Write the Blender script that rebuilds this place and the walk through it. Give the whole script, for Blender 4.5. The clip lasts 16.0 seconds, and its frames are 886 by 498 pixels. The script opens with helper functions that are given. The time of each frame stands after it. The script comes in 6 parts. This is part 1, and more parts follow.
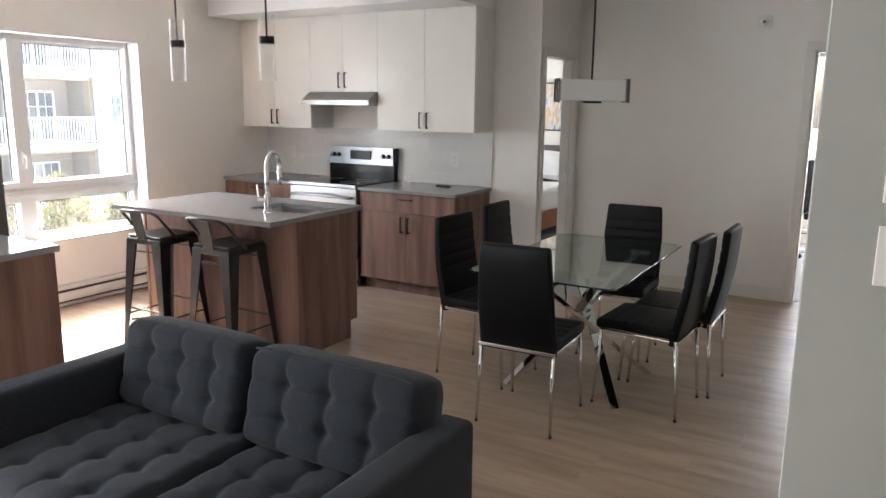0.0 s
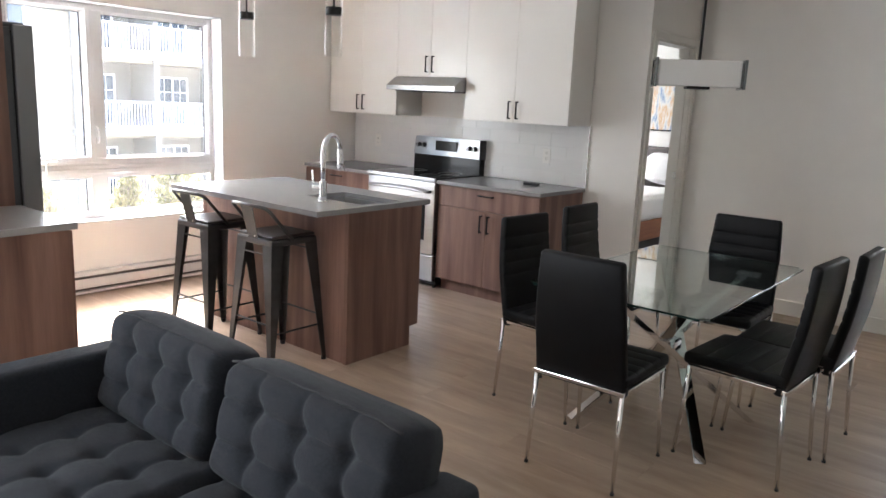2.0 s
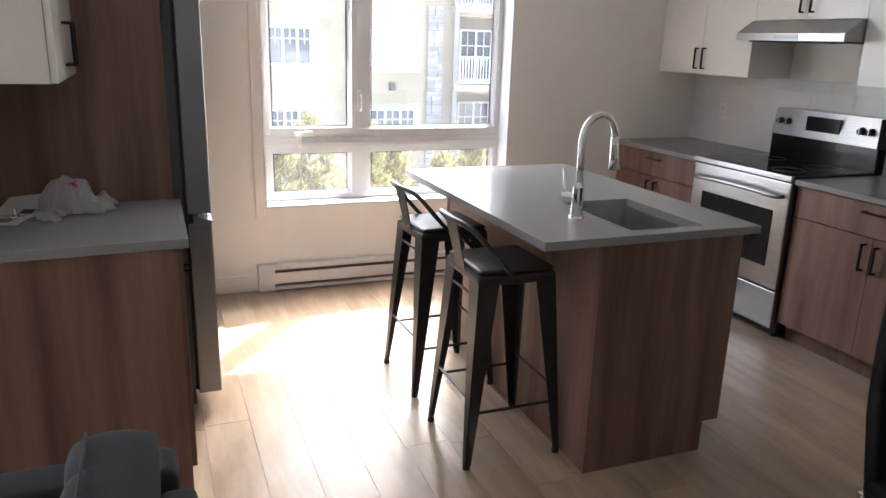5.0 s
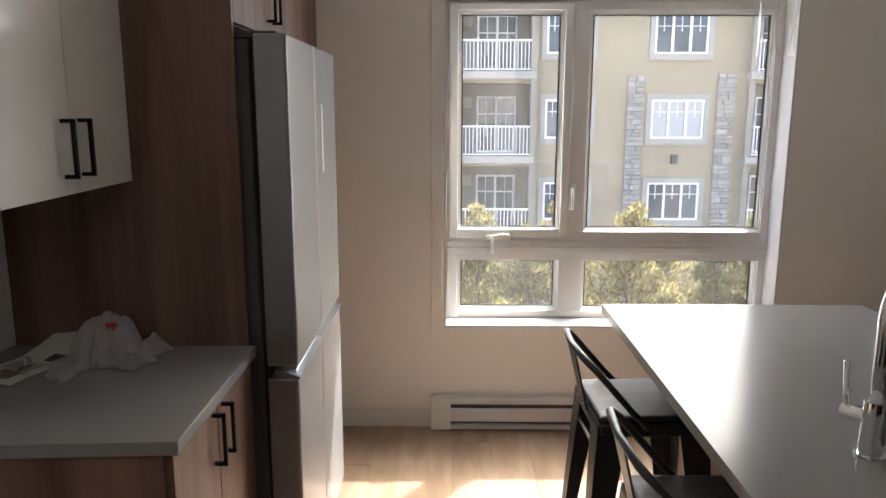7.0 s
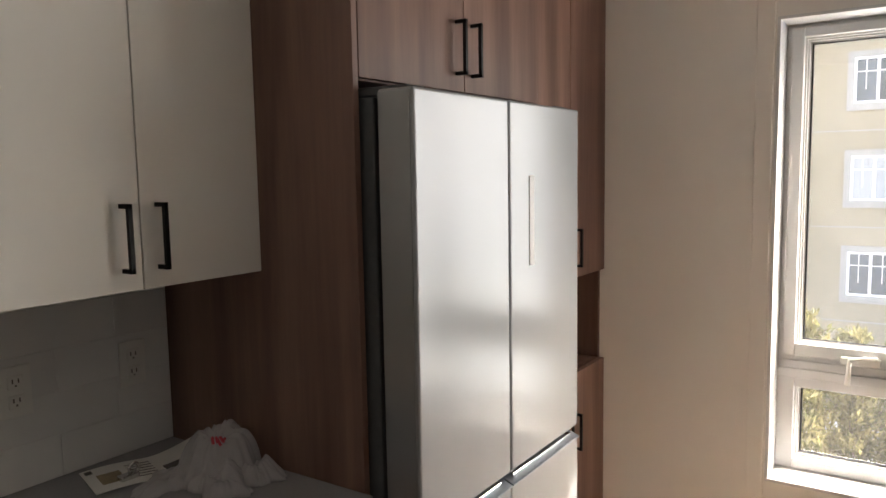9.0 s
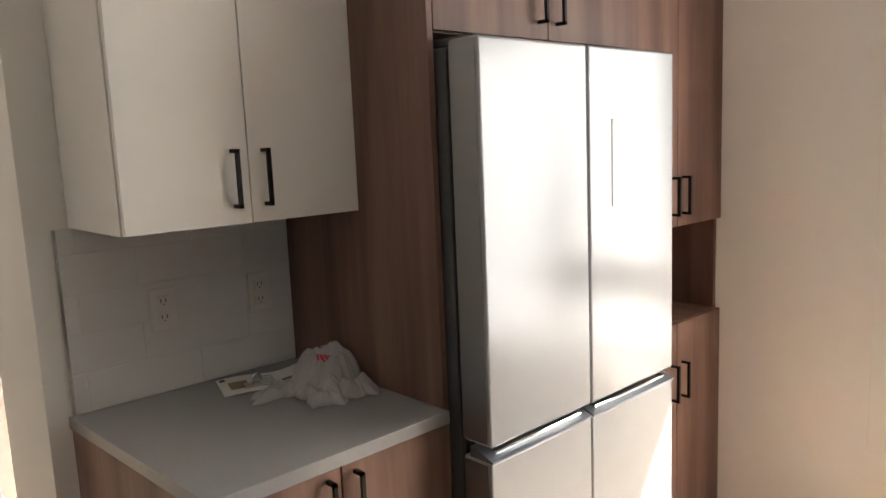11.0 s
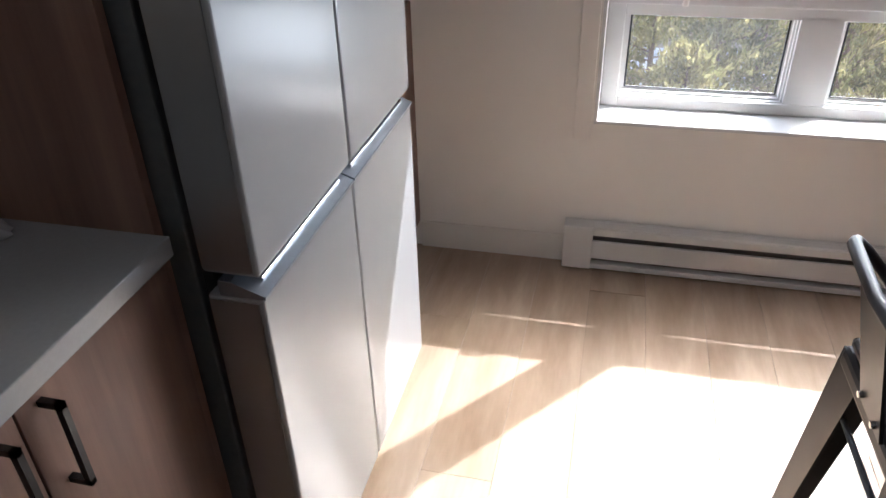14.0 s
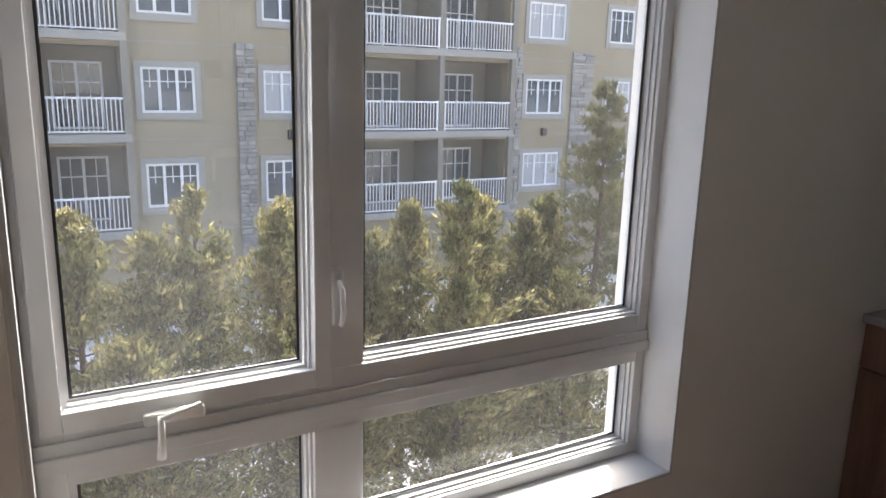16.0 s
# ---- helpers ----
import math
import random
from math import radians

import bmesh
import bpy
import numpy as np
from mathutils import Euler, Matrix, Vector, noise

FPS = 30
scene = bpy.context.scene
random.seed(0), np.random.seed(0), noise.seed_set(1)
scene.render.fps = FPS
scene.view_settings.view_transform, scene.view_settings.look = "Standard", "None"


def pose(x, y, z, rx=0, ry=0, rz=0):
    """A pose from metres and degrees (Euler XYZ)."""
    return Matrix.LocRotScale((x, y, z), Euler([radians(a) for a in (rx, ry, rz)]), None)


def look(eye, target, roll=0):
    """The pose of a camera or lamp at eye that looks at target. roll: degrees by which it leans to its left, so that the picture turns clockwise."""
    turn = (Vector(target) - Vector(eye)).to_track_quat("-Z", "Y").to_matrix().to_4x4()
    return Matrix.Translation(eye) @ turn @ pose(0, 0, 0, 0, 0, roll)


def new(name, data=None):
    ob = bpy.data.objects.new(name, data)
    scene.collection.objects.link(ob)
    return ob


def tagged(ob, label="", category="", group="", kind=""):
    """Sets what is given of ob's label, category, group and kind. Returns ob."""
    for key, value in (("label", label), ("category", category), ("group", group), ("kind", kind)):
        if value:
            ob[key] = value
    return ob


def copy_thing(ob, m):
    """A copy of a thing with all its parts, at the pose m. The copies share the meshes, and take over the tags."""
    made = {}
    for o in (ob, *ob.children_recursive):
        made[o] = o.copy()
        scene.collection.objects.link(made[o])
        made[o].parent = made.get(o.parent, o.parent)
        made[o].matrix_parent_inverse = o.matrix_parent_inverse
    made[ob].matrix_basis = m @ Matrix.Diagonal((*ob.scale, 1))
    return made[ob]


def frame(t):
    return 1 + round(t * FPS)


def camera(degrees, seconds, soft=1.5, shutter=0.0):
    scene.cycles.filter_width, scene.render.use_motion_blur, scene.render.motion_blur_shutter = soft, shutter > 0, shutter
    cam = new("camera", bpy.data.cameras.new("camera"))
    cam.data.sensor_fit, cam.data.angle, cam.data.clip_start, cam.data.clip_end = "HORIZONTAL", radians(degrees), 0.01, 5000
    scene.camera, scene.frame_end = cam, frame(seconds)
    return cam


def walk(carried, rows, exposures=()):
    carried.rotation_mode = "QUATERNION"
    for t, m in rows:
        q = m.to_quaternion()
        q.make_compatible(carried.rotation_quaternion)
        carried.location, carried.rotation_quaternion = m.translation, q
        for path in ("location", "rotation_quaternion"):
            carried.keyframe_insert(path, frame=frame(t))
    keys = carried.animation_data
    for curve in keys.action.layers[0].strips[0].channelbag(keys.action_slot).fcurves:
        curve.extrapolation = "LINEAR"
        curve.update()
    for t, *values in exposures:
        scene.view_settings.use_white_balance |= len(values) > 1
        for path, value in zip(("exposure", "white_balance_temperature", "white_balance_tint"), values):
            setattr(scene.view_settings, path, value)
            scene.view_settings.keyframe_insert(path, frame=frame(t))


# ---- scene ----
cam = camera(62.3, 16.0)
PATH = [
    (0, (0.106, 0.387, 1.605), (-0.882, 2.083, 1.22), 0.6),
    (0.5, (0.043, 0.494, 1.587), (-0.969, 2.178, 1.211), 0.9),
    (1, (0.049, 0.672, 1.582), (-1.002, 2.331, 1.202), 1.3),
    (1.5, (0.045, 0.869, 1.557), (-1.073, 2.483, 1.174), 2.4),
    (2, (0.026, 1.023, 1.517), (-1.217, 2.539, 1.123), 2.6),
    (2.5, (0.02, 1.253, 1.506), (-1.342, 2.655, 1.08), 3.8),
    (3, (-0.066, 1.456, 1.502), (-1.473, 2.791, 1.013), 4.0),
    (3.5, (-0.247, 1.684, 1.518), (-1.75, 2.899, 1.005), 2.6),
    (4, (-0.466, 1.926, 1.516), (-2.078, 2.982, 0.982), 2.0),
    (6.5, (-1.59, 2.904, 1.594), (-3.533, 3.07, 1.149), 0.8),
    (7, (-1.862, 3.022, 1.593), (-3.826, 3.004, 1.215), 0.1),
    (7.5, (-2.102, 3.161, 1.619), (-4.066, 2.972, 1.291), -0.4),
    (8, (-2.363, 3.231, 1.607), (-4.299, 2.824, 1.315), -0.8),
    (8.5, (-2.587, 3.29, 1.617), (-4.448, 2.609, 1.346), -1.1),
    (9, (-2.698, 3.454, 1.618), (-4.347, 2.342, 1.409), -1.0),
    (11.5, (-2.728, 3.715, 1.532), (-4.041, 2.244, 1.2), -2.3),
    (12.2, (-2.7, 3.502, 1.479), (-4.033, 2.208, 0.737), -3.4),
    (12.5, (-2.695, 3.437, 1.45), (-4.004, 2.238, 0.529), -4.1),
    (13, (-2.775, 3.318, 1.385), (-4.059, 2.306, 0.234), -4.2),
    (13.5, (-2.927, 3.206, 1.409), (-4.339, 2.435, 0.22), -3.3),
    (14, (-3.108, 3.053, 1.441), (-4.753, 2.64, 0.381), -1.6),
    (14.5, (-3.287, 2.985, 1.506), (-5.093, 2.895, 0.651), -0.7),
    (15, (-3.528, 2.984, 1.592), (-5.408, 3.194, 0.943), 1.0),
    (15.2, (-3.621, 2.993, 1.611), (-5.506, 3.335, 1.037), 1.5),
    (15.5, (-3.755, 3.009, 1.622), (-5.609, 3.576, 1.129), 1.6),
    (16, (-4.005, 3.036, 1.634), (-5.692, 4.015, 1.193), 1.5),
]
EXPOSURES = [(0.0, 4.25, 6000, 10), (2.0, 4.45, 5900, 10), (3.5, 4.45, 5700, 10), (4.2, 4.15, 5750, 10), (6.4, 3.2, 6200, 10),
             (7.0, 2.95, 6300, 10), (8.0, 2.8, 6500, 10), (8.5, 2.75, 6700, 10), (9.0, 3.15, 6700, 10), (11.5, 3.75, 6750, 10), (12.5, 3.7, 6600, 10),
             (13.0, 3.65, 5700, 10), (14.0, 2.9, 5600, 10), (14.5, 2.65, 5800, 10), (15.0, 2.35, 6150, 10), (15.5, 2.05, 5950, 10), (16.0, 2.05, 6000, 10)]
walk(cam, [(t, look(eye, target, roll)) for t, eye, target, roll in PATH], EXPOSURES)

# ---- light ----
SUN_DIR = Vector((0.70, -0.57, -1.0)).normalized()
sun = new("sun", bpy.data.lights.new("sun", "SUN"))
sun.data.energy, sun.data.angle, sun.data.color = 1.5, radians(0.55), (1.0, 0.94, 0.86)
sun.rotation_mode = "QUATERNION"
sun.rotation_quaternion = SUN_DIR.to_track_quat("-Z", "Y")
world = bpy.data.worlds.new("sky")
scene.world = world
world.use_nodes = True
wn = world.node_tree.nodes
sky = wn.new("ShaderNodeTexSky")
sky.sky_type, sky.sun_disc = "NISHITA", False
sky.sun_elevation = math.asin(-SUN_DIR.z)
sky.sun_rotation = math.atan2(-SUN_DIR.x, -SUN_DIR.y)
sky.air_density, sky.dust_density = 1.2, 9.0
wn["Background"].inputs["Strength"].default_value = 0.15
world.node_tree.links.new(sky.outputs[0], wn["Background"].inputs["Color"])

# daylight of the open sky in the kitchen window's opening
kitchen_sky = new("kitchen_sky", bpy.data.lights.new("kitchen_sky", "AREA"))
kitchen_sky.data.shape, kitchen_sky.data.size, kitchen_sky.data.size_y = "RECTANGLE", 1.36, 1.46
kitchen_sky.data.energy, kitchen_sky.data.color, kitchen_sky.data.spread = 2.7, (1.0, 0.985, 0.96), radians(145)
kitchen_sky.matrix_world = look((-5.47, 3.81, 1.315), (-4.53, 3.60, 1.27))

# daylight of the open sky at the patio door
patio_sky = new("patio_sky", bpy.data.lights.new("patio_sky", "AREA"))
patio_sky.data.shape, patio_sky.data.size, patio_sky.data.size_y = "RECTANGLE", 1.95, 1.9
patio_sky.data.energy, patio_sky.data.color = 5.2, (1.0, 0.98, 0.95)
patio_sky.matrix_world = look((-3.24, 0.275, 1.07), (0.0, 0.80, 1.07))

# added lamp in an unseen opening, brightens the bedroom behind its doorway
bed_fill = new("bedroom_fill", bpy.data.lights.new("bedroom_fill", "AREA"))
bed_fill.data.shape, bed_fill.data.size, bed_fill.data.size_y = "RECTANGLE", 0.65, 0.85
bed_fill.data.energy, bed_fill.data.color = 1.6, (1.0, 0.99, 0.97)
bed_fill.matrix_world = look((-5.48, 9.25, 1.55), (0.0, 9.25, 1.55))

# daylight at the upper half of the office window
office_sky = new("office_sky", bpy.data.lights.new("office_sky", "AREA"))
office_sky.data.shape, office_sky.data.size, office_sky.data.size_y = "RECTANGLE", 2.0, 0.7
office_sky.data.energy, office_sky.data.color = 1.4, (1.0, 0.99, 0.97)
office_sky.matrix_world = look((-0.2, 10.235, 1.84), (-0.2, 0.0, 1.84))

# ---- materials ----
MATS = {}


def mat(name, c1, c2=None, rough=0.5, metal=0.0, scale=8.0, stretch=(1, 1, 1), bump=0.0, bscale=None, rand=0.0,
        trans=0.0, ior=1.45, coat=0.0, rvar=0.0, sheen=0.0, fine=0.0, sub=0.0, island=False, emit=None, detail=5.0):
    if name in MATS:
        return MATS[name]
    m = bpy.data.materials.new(name)
    m.use_nodes = True
    nt = m.node_tree
    n, l = nt.nodes, nt.links
    b = n["Principled BSDF"]
    b.inputs["Roughness"].default_value = rough
    b.inputs["Metallic"].default_value = metal
    b.inputs["IOR"].default_value = ior
    b.inputs["Transmission Weight"].default_value = trans
    b.inputs["Coat Weight"].default_value = coat
    b.inputs["Sheen Weight"].default_value = sheen
    if emit:
        b.inputs["Emission Color"].default_value = (*emit[0], 1)
        b.inputs["Emission Strength"].default_value = emit[1]
    c2 = c2 or c1
    tc = n.new("ShaderNodeTexCoord")
    mp = n.new("ShaderNodeMapping")
    mp.inputs["Scale"].default_value = stretch
    l.new(tc.outputs["Object"], mp.inputs["Vector"])
    vec = mp.outputs["Vector"]
    info = n.new("ShaderNodeObjectInfo")
    if rand:
        sh = n.new("ShaderNodeVectorMath")
        sh.operation = "MULTIPLY_ADD"
        cx = n.new("ShaderNodeCombineXYZ")
        for i in range(3):
            l.new(info.outputs["Random"], cx.inputs[i])
        l.new(cx.outputs[0], sh.inputs[0])
        sh.inputs[1].default_value = (31.7, 17.3, 11.9)
        l.new(vec, sh.inputs[2])
        vec = sh.outputs[0]
    big = n.new("ShaderNodeTexNoise")
    big.inputs["Scale"].default_value, big.inputs["Detail"].default_value = scale, detail
    big.inputs["Distortion"].default_value = 0.3
    l.new(vec, big.inputs["Vector"])
    ramp = n.new("ShaderNodeValToRGB")
    ramp.color_ramp.elements[0].position, ramp.color_ramp.elements[1].position = 0.28, 0.72
    ramp.color_ramp.elements[0].color, ramp.color_ramp.elements[1].color = (*c1, 1), (*c2, 1)
    l.new(big.outputs["Fac"], ramp.inputs["Fac"])
    col = ramp.outputs["Color"]
    if fine:
        fn = n.new("ShaderNodeTexNoise")
        fn.inputs["Scale"].default_value, fn.inputs["Detail"].default_value = scale * 9, 3.0
        l.new(vec, fn.inputs["Vector"])
        mr = n.new("ShaderNodeMapRange")
        mr.inputs["To Min"].default_value, mr.inputs["To Max"].default_value = 1 - fine, 1 + fine
        l.new(fn.outputs["Fac"], mr.inputs["Value"])
        mx = n.new("ShaderNodeVectorMath")
        mx.operation = "MULTIPLY"
        l.new(col, mx.inputs[0])
        l.new(mr.outputs["Result"], mx.inputs[1])
        col = mx.outputs[0]
    if rand or island:
        src = info.outputs["Random"]
        if island:
            src = n.new("ShaderNodeNewGeometry").outputs["Random Per Island"]
        mr = n.new("ShaderNodeMapRange")
        amount = rand or 0.25
        mr.inputs["To Min"].default_value, mr.inputs["To Max"].default_value = 1 - amount, 1 + amount
        l.new(src, mr.inputs["Value"])
        mx = n.new("ShaderNodeVectorMath")
        mx.operation = "MULTIPLY"
        l.new(col, mx.inputs[0])
        l.new(mr.outputs["Result"], mx.inputs[1])
        col = mx.outputs[0]
    l.new(col, b.inputs["Base Color"])
    if rvar:
        mr = n.new("ShaderNodeMapRange")
        mr.inputs["To Min"].default_value, mr.inputs["To Max"].default_value = max(0.0, rough - rvar), rough + rvar
        l.new(big.outputs["Fac"], mr.inputs["Value"])
        l.new(mr.outputs["Result"], b.inputs["Roughness"])
    if bump:
        bn = n.new("ShaderNodeTexNoise")
        bn.inputs["Scale"].default_value, bn.inputs["Detail"].default_value = bscale or scale * 6, 3.0
        l.new(vec, bn.inputs["Vector"])
        bp = n.new("ShaderNodeBump")
        bp.inputs["Strength"].default_value, bp.inputs["Distance"].default_value = bump, 0.002
        l.new(bn.outputs["Fac"], bp.inputs["Height"])
        l.new(bp.outputs["Normal"], b.inputs["Normal"])
    if sub:
        tr = n.new("ShaderNodeBsdfTranslucent")
        l.new(col, tr.inputs["Color"])
        ms = n.new("ShaderNodeMixShader")
        ms.inputs["Fac"].default_value = sub
        l.new(b.outputs[0], ms.inputs[1])
        l.new(tr.outputs[0], ms.inputs[2])
        l.new(ms.outputs[0], n["Material Output"].inputs["Surface"])
    MATS[name] = m
    return m


M_WALL = mat("wall_paint", (0.825, 0.80, 0.755), (0.85, 0.825, 0.78), 0.62, scale=1.6, bump=0.12, bscale=260, fine=0.01)
# wall paint darkened to grey: the partition end's shade is in this colour
M_WALL_SHADED = mat("shaded_wall_paint", (0.35, 0.36, 0.335), (0.38, 0.39, 0.365), 0.62, scale=1.6, bump=0.12, bscale=260, fine=0.01)
M_CEIL = mat("ceiling_paint", (0.86, 0.85, 0.83), (0.88, 0.87, 0.85), 0.8, scale=2, bump=0.15, bscale=200)
M_TRIM = mat("white_trim_paint", (0.74, 0.72, 0.67), (0.77, 0.75, 0.70), 0.42, scale=5, bump=0.04)
M_VINYL = mat("white_vinyl", (0.65, 0.65, 0.65), (0.69, 0.69, 0.69), 0.38, scale=6, bump=0.03)
M_PLANK = mat("oak_vinyl_plank", (0.30, 0.213, 0.148), (0.475, 0.365, 0.272), 0.36, scale=2.6, stretch=(0.8, 4.5, 1.0), rand=0.07,
              fine=0.10, bump=0.06, bscale=40, rvar=0.05, detail=6)
M_SUBFLOOR = mat("floor_joint", (0.19, 0.135, 0.095), (0.23, 0.165, 0.115), 0.8)
M_WALNUT = mat("walnut_laminate", (0.125, 0.063, 0.046), (0.285, 0.168, 0.128), 0.46, scale=1.9, stretch=(6.0, 6.0, 0.42), fine=0.16, rand=0.06,
               bump=0.06, bscale=30, detail=9)
M_GLOSS = mat("gloss_white_cabinet", (0.83, 0.81, 0.765), (0.85, 0.83, 0.785), 0.2, scale=3, coat=0.15)
M_QUARTZ = mat("grey_quartz", (0.30, 0.297, 0.302), (0.32, 0.317, 0.322), 0.2, scale=140, fine=0.015, ior=1.38)
M_TILE = mat("white_gloss_tile", (0.74, 0.74, 0.73), (0.77, 0.77, 0.76), 0.14, scale=4, rand=0.025, bump=0.05, bscale=12)
M_GROUT = mat("pale_grout", (0.74, 0.74, 0.73), (0.77, 0.77, 0.76), 0.85, scale=60)
M_BLACKM = mat("matt_black_metal", (0.016, 0.015, 0.015), (0.022, 0.021, 0.021), 0.38, 0.6, scale=30)
M_GUN = mat("gunmetal", (0.050, 0.050, 0.052), (0.085, 0.084, 0.085), 0.36, 0.75, scale=9, rvar=0.08, fine=0.08)
M_DARKWOOD = mat("black_stained_wood", (0.016, 0.013, 0.012), (0.045, 0.036, 0.032), 0.42, scale=5, stretch=(8, 0.6, 1), fine=0.3, bump=0.2, bscale=40)
M_STEEL = mat("satin_silver_steel", (0.345, 0.352, 0.368), (0.365, 0.372, 0.388), 0.2, 0.14, scale=2)
M_STEELDARK = mat("satin_grey_steel", (0.26, 0.265, 0.275), (0.30, 0.305, 0.315), 0.32, 0.9, scale=2)
M_STEELH = mat("brushed_steel_flat", (0.34, 0.34, 0.34), (0.42, 0.42, 0.42), 0.30, 1.0, scale=4, stretch=(0.4, 90, 90), rvar=0.06)
M_SINK = mat("sink_steel", (0.55, 0.55, 0.55), (0.62, 0.62, 0.62), 0.35, 1.0, scale=20, rvar=0.05)
M_CHROME = mat("chrome", (0.80, 0.80, 0.81), (0.84, 0.84, 0.85), 0.06, 1.0, scale=3)
M_GUNCHROME = mat("dark_chrome", (0.20, 0.20, 0.20), (0.24, 0.24, 0.24), 0.12, 1.0, scale=3)
M_NICKEL = mat("brushed_nickel", (0.62, 0.61, 0.59), (0.68, 0.67, 0.65), 0.20, 1.0, scale=6)
M_FRIDGE_SIDE = mat("dark_grey_fridge_side", (0.070, 0.075, 0.080), (0.085, 0.09, 0.095), 0.45, 0.2, scale=60, bump=0.15, bscale=500)
M_BLACKGLASS = mat("black_glass", (0.010, 0.010, 0.011), (0.012, 0.012, 0.013), 0.10, scale=3, ior=1.35)
M_BLACKPL = mat("black_plastic", (0.020, 0.020, 0.021), (0.027, 0.027, 0.028), 0.45, scale=30)
M_LEATHER = mat("black_faux_leather", (0.0025, 0.0025, 0.003), (0.0045, 0.0045, 0.005), 0.5, scale=14, bump=0.25, bscale=320, rvar=0.05, ior=1.3)
M_FABRIC = mat("charcoal_fabric", (0.008, 0.0098, 0.0142), (0.016, 0.0188, 0.0255), 0.95, scale=140, fine=0.35, bump=0.6, bscale=900, sheen=0.05)
M_SEAM = mat("charcoal_piping", (0.022, 0.023, 0.027), (0.028, 0.029, 0.034), 0.9, scale=200, bump=0.4, bscale=900)


def thin_glass(name, tint, gloss, rough=0.0, film=0.0, share=0.55, power=4.0):
    """A pane: clear straight through, with a mirror share that grows at a flat angle."""
    m = bpy.data.materials.new(name)
    m.use_nodes = True
    n, l = m.node_tree.nodes, m.node_tree.links
    tr, gl, lw, mx = n.new("ShaderNodeBsdfTransparent"), n.new("ShaderNodeBsdfGlossy"), n.new("ShaderNodeLayerWeight"), n.new("ShaderNodeMixShader")
    tr.inputs["Color"].default_value = (*tint, 1)
    gl.inputs["Roughness"].default_value = rough
    lw.inputs["Blend"].default_value = 0.5
    pw, ma = n.new("ShaderNodeMath"), n.new("ShaderNodeMath")
    pw.operation, ma.operation = "POWER", "MULTIPLY_ADD"
    pw.inputs[1].default_value = power
    ma.inputs[1].default_value, ma.inputs[2].default_value = share, gloss
    l.new(lw.outputs["Facing"], pw.inputs[0])
    l.new(pw.outputs[0], ma.inputs[0])
    l.new(ma.outputs[0], mx.inputs["Fac"])
    l.new(tr.outputs[0], mx.inputs[1])
    l.new(gl.outputs[0], mx.inputs[2])
    out = mx.outputs[0]
    if film:
        # a thin uneven translucent film on the pane
        tx, mr, tl, m2 = n.new("ShaderNodeTexNoise"), n.new("ShaderNodeMapRange"), n.new("ShaderNodeBsdfTranslucent"), n.new("ShaderNodeMixShader")
        tx.inputs["Scale"].default_value, tx.inputs["Detail"].default_value = 2.5, 6
        l.new(n.new("ShaderNodeTexCoord").outputs["Object"], tx.inputs["Vector"])
        mr.inputs["From Min"].default_value, mr.inputs["From Max"].default_value = 0.3, 0.75
        mr.inputs["To Min"].default_value, mr.inputs["To Max"].default_value = film * 0.6, film * 1.5
        l.new(tx.outputs["Fac"], mr.inputs["Value"])
        l.new(mr.outputs["Result"], m2.inputs["Fac"])
        l.new(out, m2.inputs[1])
        l.new(tl.outputs[0], m2.inputs[2])
        out = m2.outputs[0]
    l.new(out, n["Material Output"].inputs["Surface"])
    return m


M_GLASS = thin_glass("window_glass", (0.96, 0.97, 0.97), 0.03, film=0.012)
M_TABLEGLASS = thin_glass("green_tinted_glass", (0.88, 0.96, 0.925), 0.06, share=0.94, power=2.8)
M_GLASSEDGE = mat("dark_green_glass_edge", (0.010, 0.030, 0.024), (0.014, 0.036, 0.03), 0.08, scale=4)
M_CLEAR = thin_glass("clear_lamp_glass", (0.99, 0.992, 0.99), 0.02)
M_OPAL = mat("frosted_white_shade", (0.80, 0.79, 0.77), (0.83, 0.82, 0.80), 0.35, scale=8, sub=0.45)
M_HEATER = mat("white_enamel", (0.70, 0.69, 0.67), (0.73, 0.72, 0.70), 0.35, scale=8, bump=0.03)
# dark tone puts the shade inside heater and outlet slots into the colour
M_SLOT = mat("shaded_slot", (0.13, 0.118, 0.105), (0.17, 0.155, 0.14), 0.7)
M_OUTLET = mat("white_plastic", (0.76, 0.75, 0.72), (0.78, 0.77, 0.74), 0.35, scale=9)
M_BAG = mat("crinkled_clear_bag", (0.80, 0.78, 0.78), (0.86, 0.84, 0.84), 0.18, scale=20, bump=0.30, bscale=40, sub=0.55)
bag_nodes = M_BAG.node_tree
see, mixer = bag_nodes.nodes.new("ShaderNodeBsdfTransparent"), bag_nodes.nodes.new("ShaderNodeMixShader")
mixer.inputs["Fac"].default_value = 0.5
bag_nodes.links.new(bag_nodes.nodes["Material Output"].inputs["Surface"].links[0].from_socket, mixer.inputs[1])
bag_nodes.links.new(see.outputs[0], mixer.inputs[2])
bag_nodes.links.new(mixer.outputs[0], bag_nodes.nodes["Material Output"].inputs["Surface"])
M_BAGRED = mat("red_bag_print", (0.45, 0.05, 0.07), (0.52, 0.07, 0.09), 0.4)
M_PAPER = mat("printed_paper", (0.72, 0.71, 0.68), (0.76, 0.75, 0.72), 0.6, scale=12)
M_INK = mat("dark_ink", (0.06, 0.055, 0.05), (0.09, 0.08, 0.07), 0.6)
M_TAN = mat("tan_print", (0.22, 0.17, 0.10), (0.32, 0.26, 0.16), 0.6, scale=60)
M_SHEET = mat("white_bed_linen", (0.78, 0.77, 0.77), (0.82, 0.81, 0.81), 0.9, scale=6, bump=0.5, bscale=14)
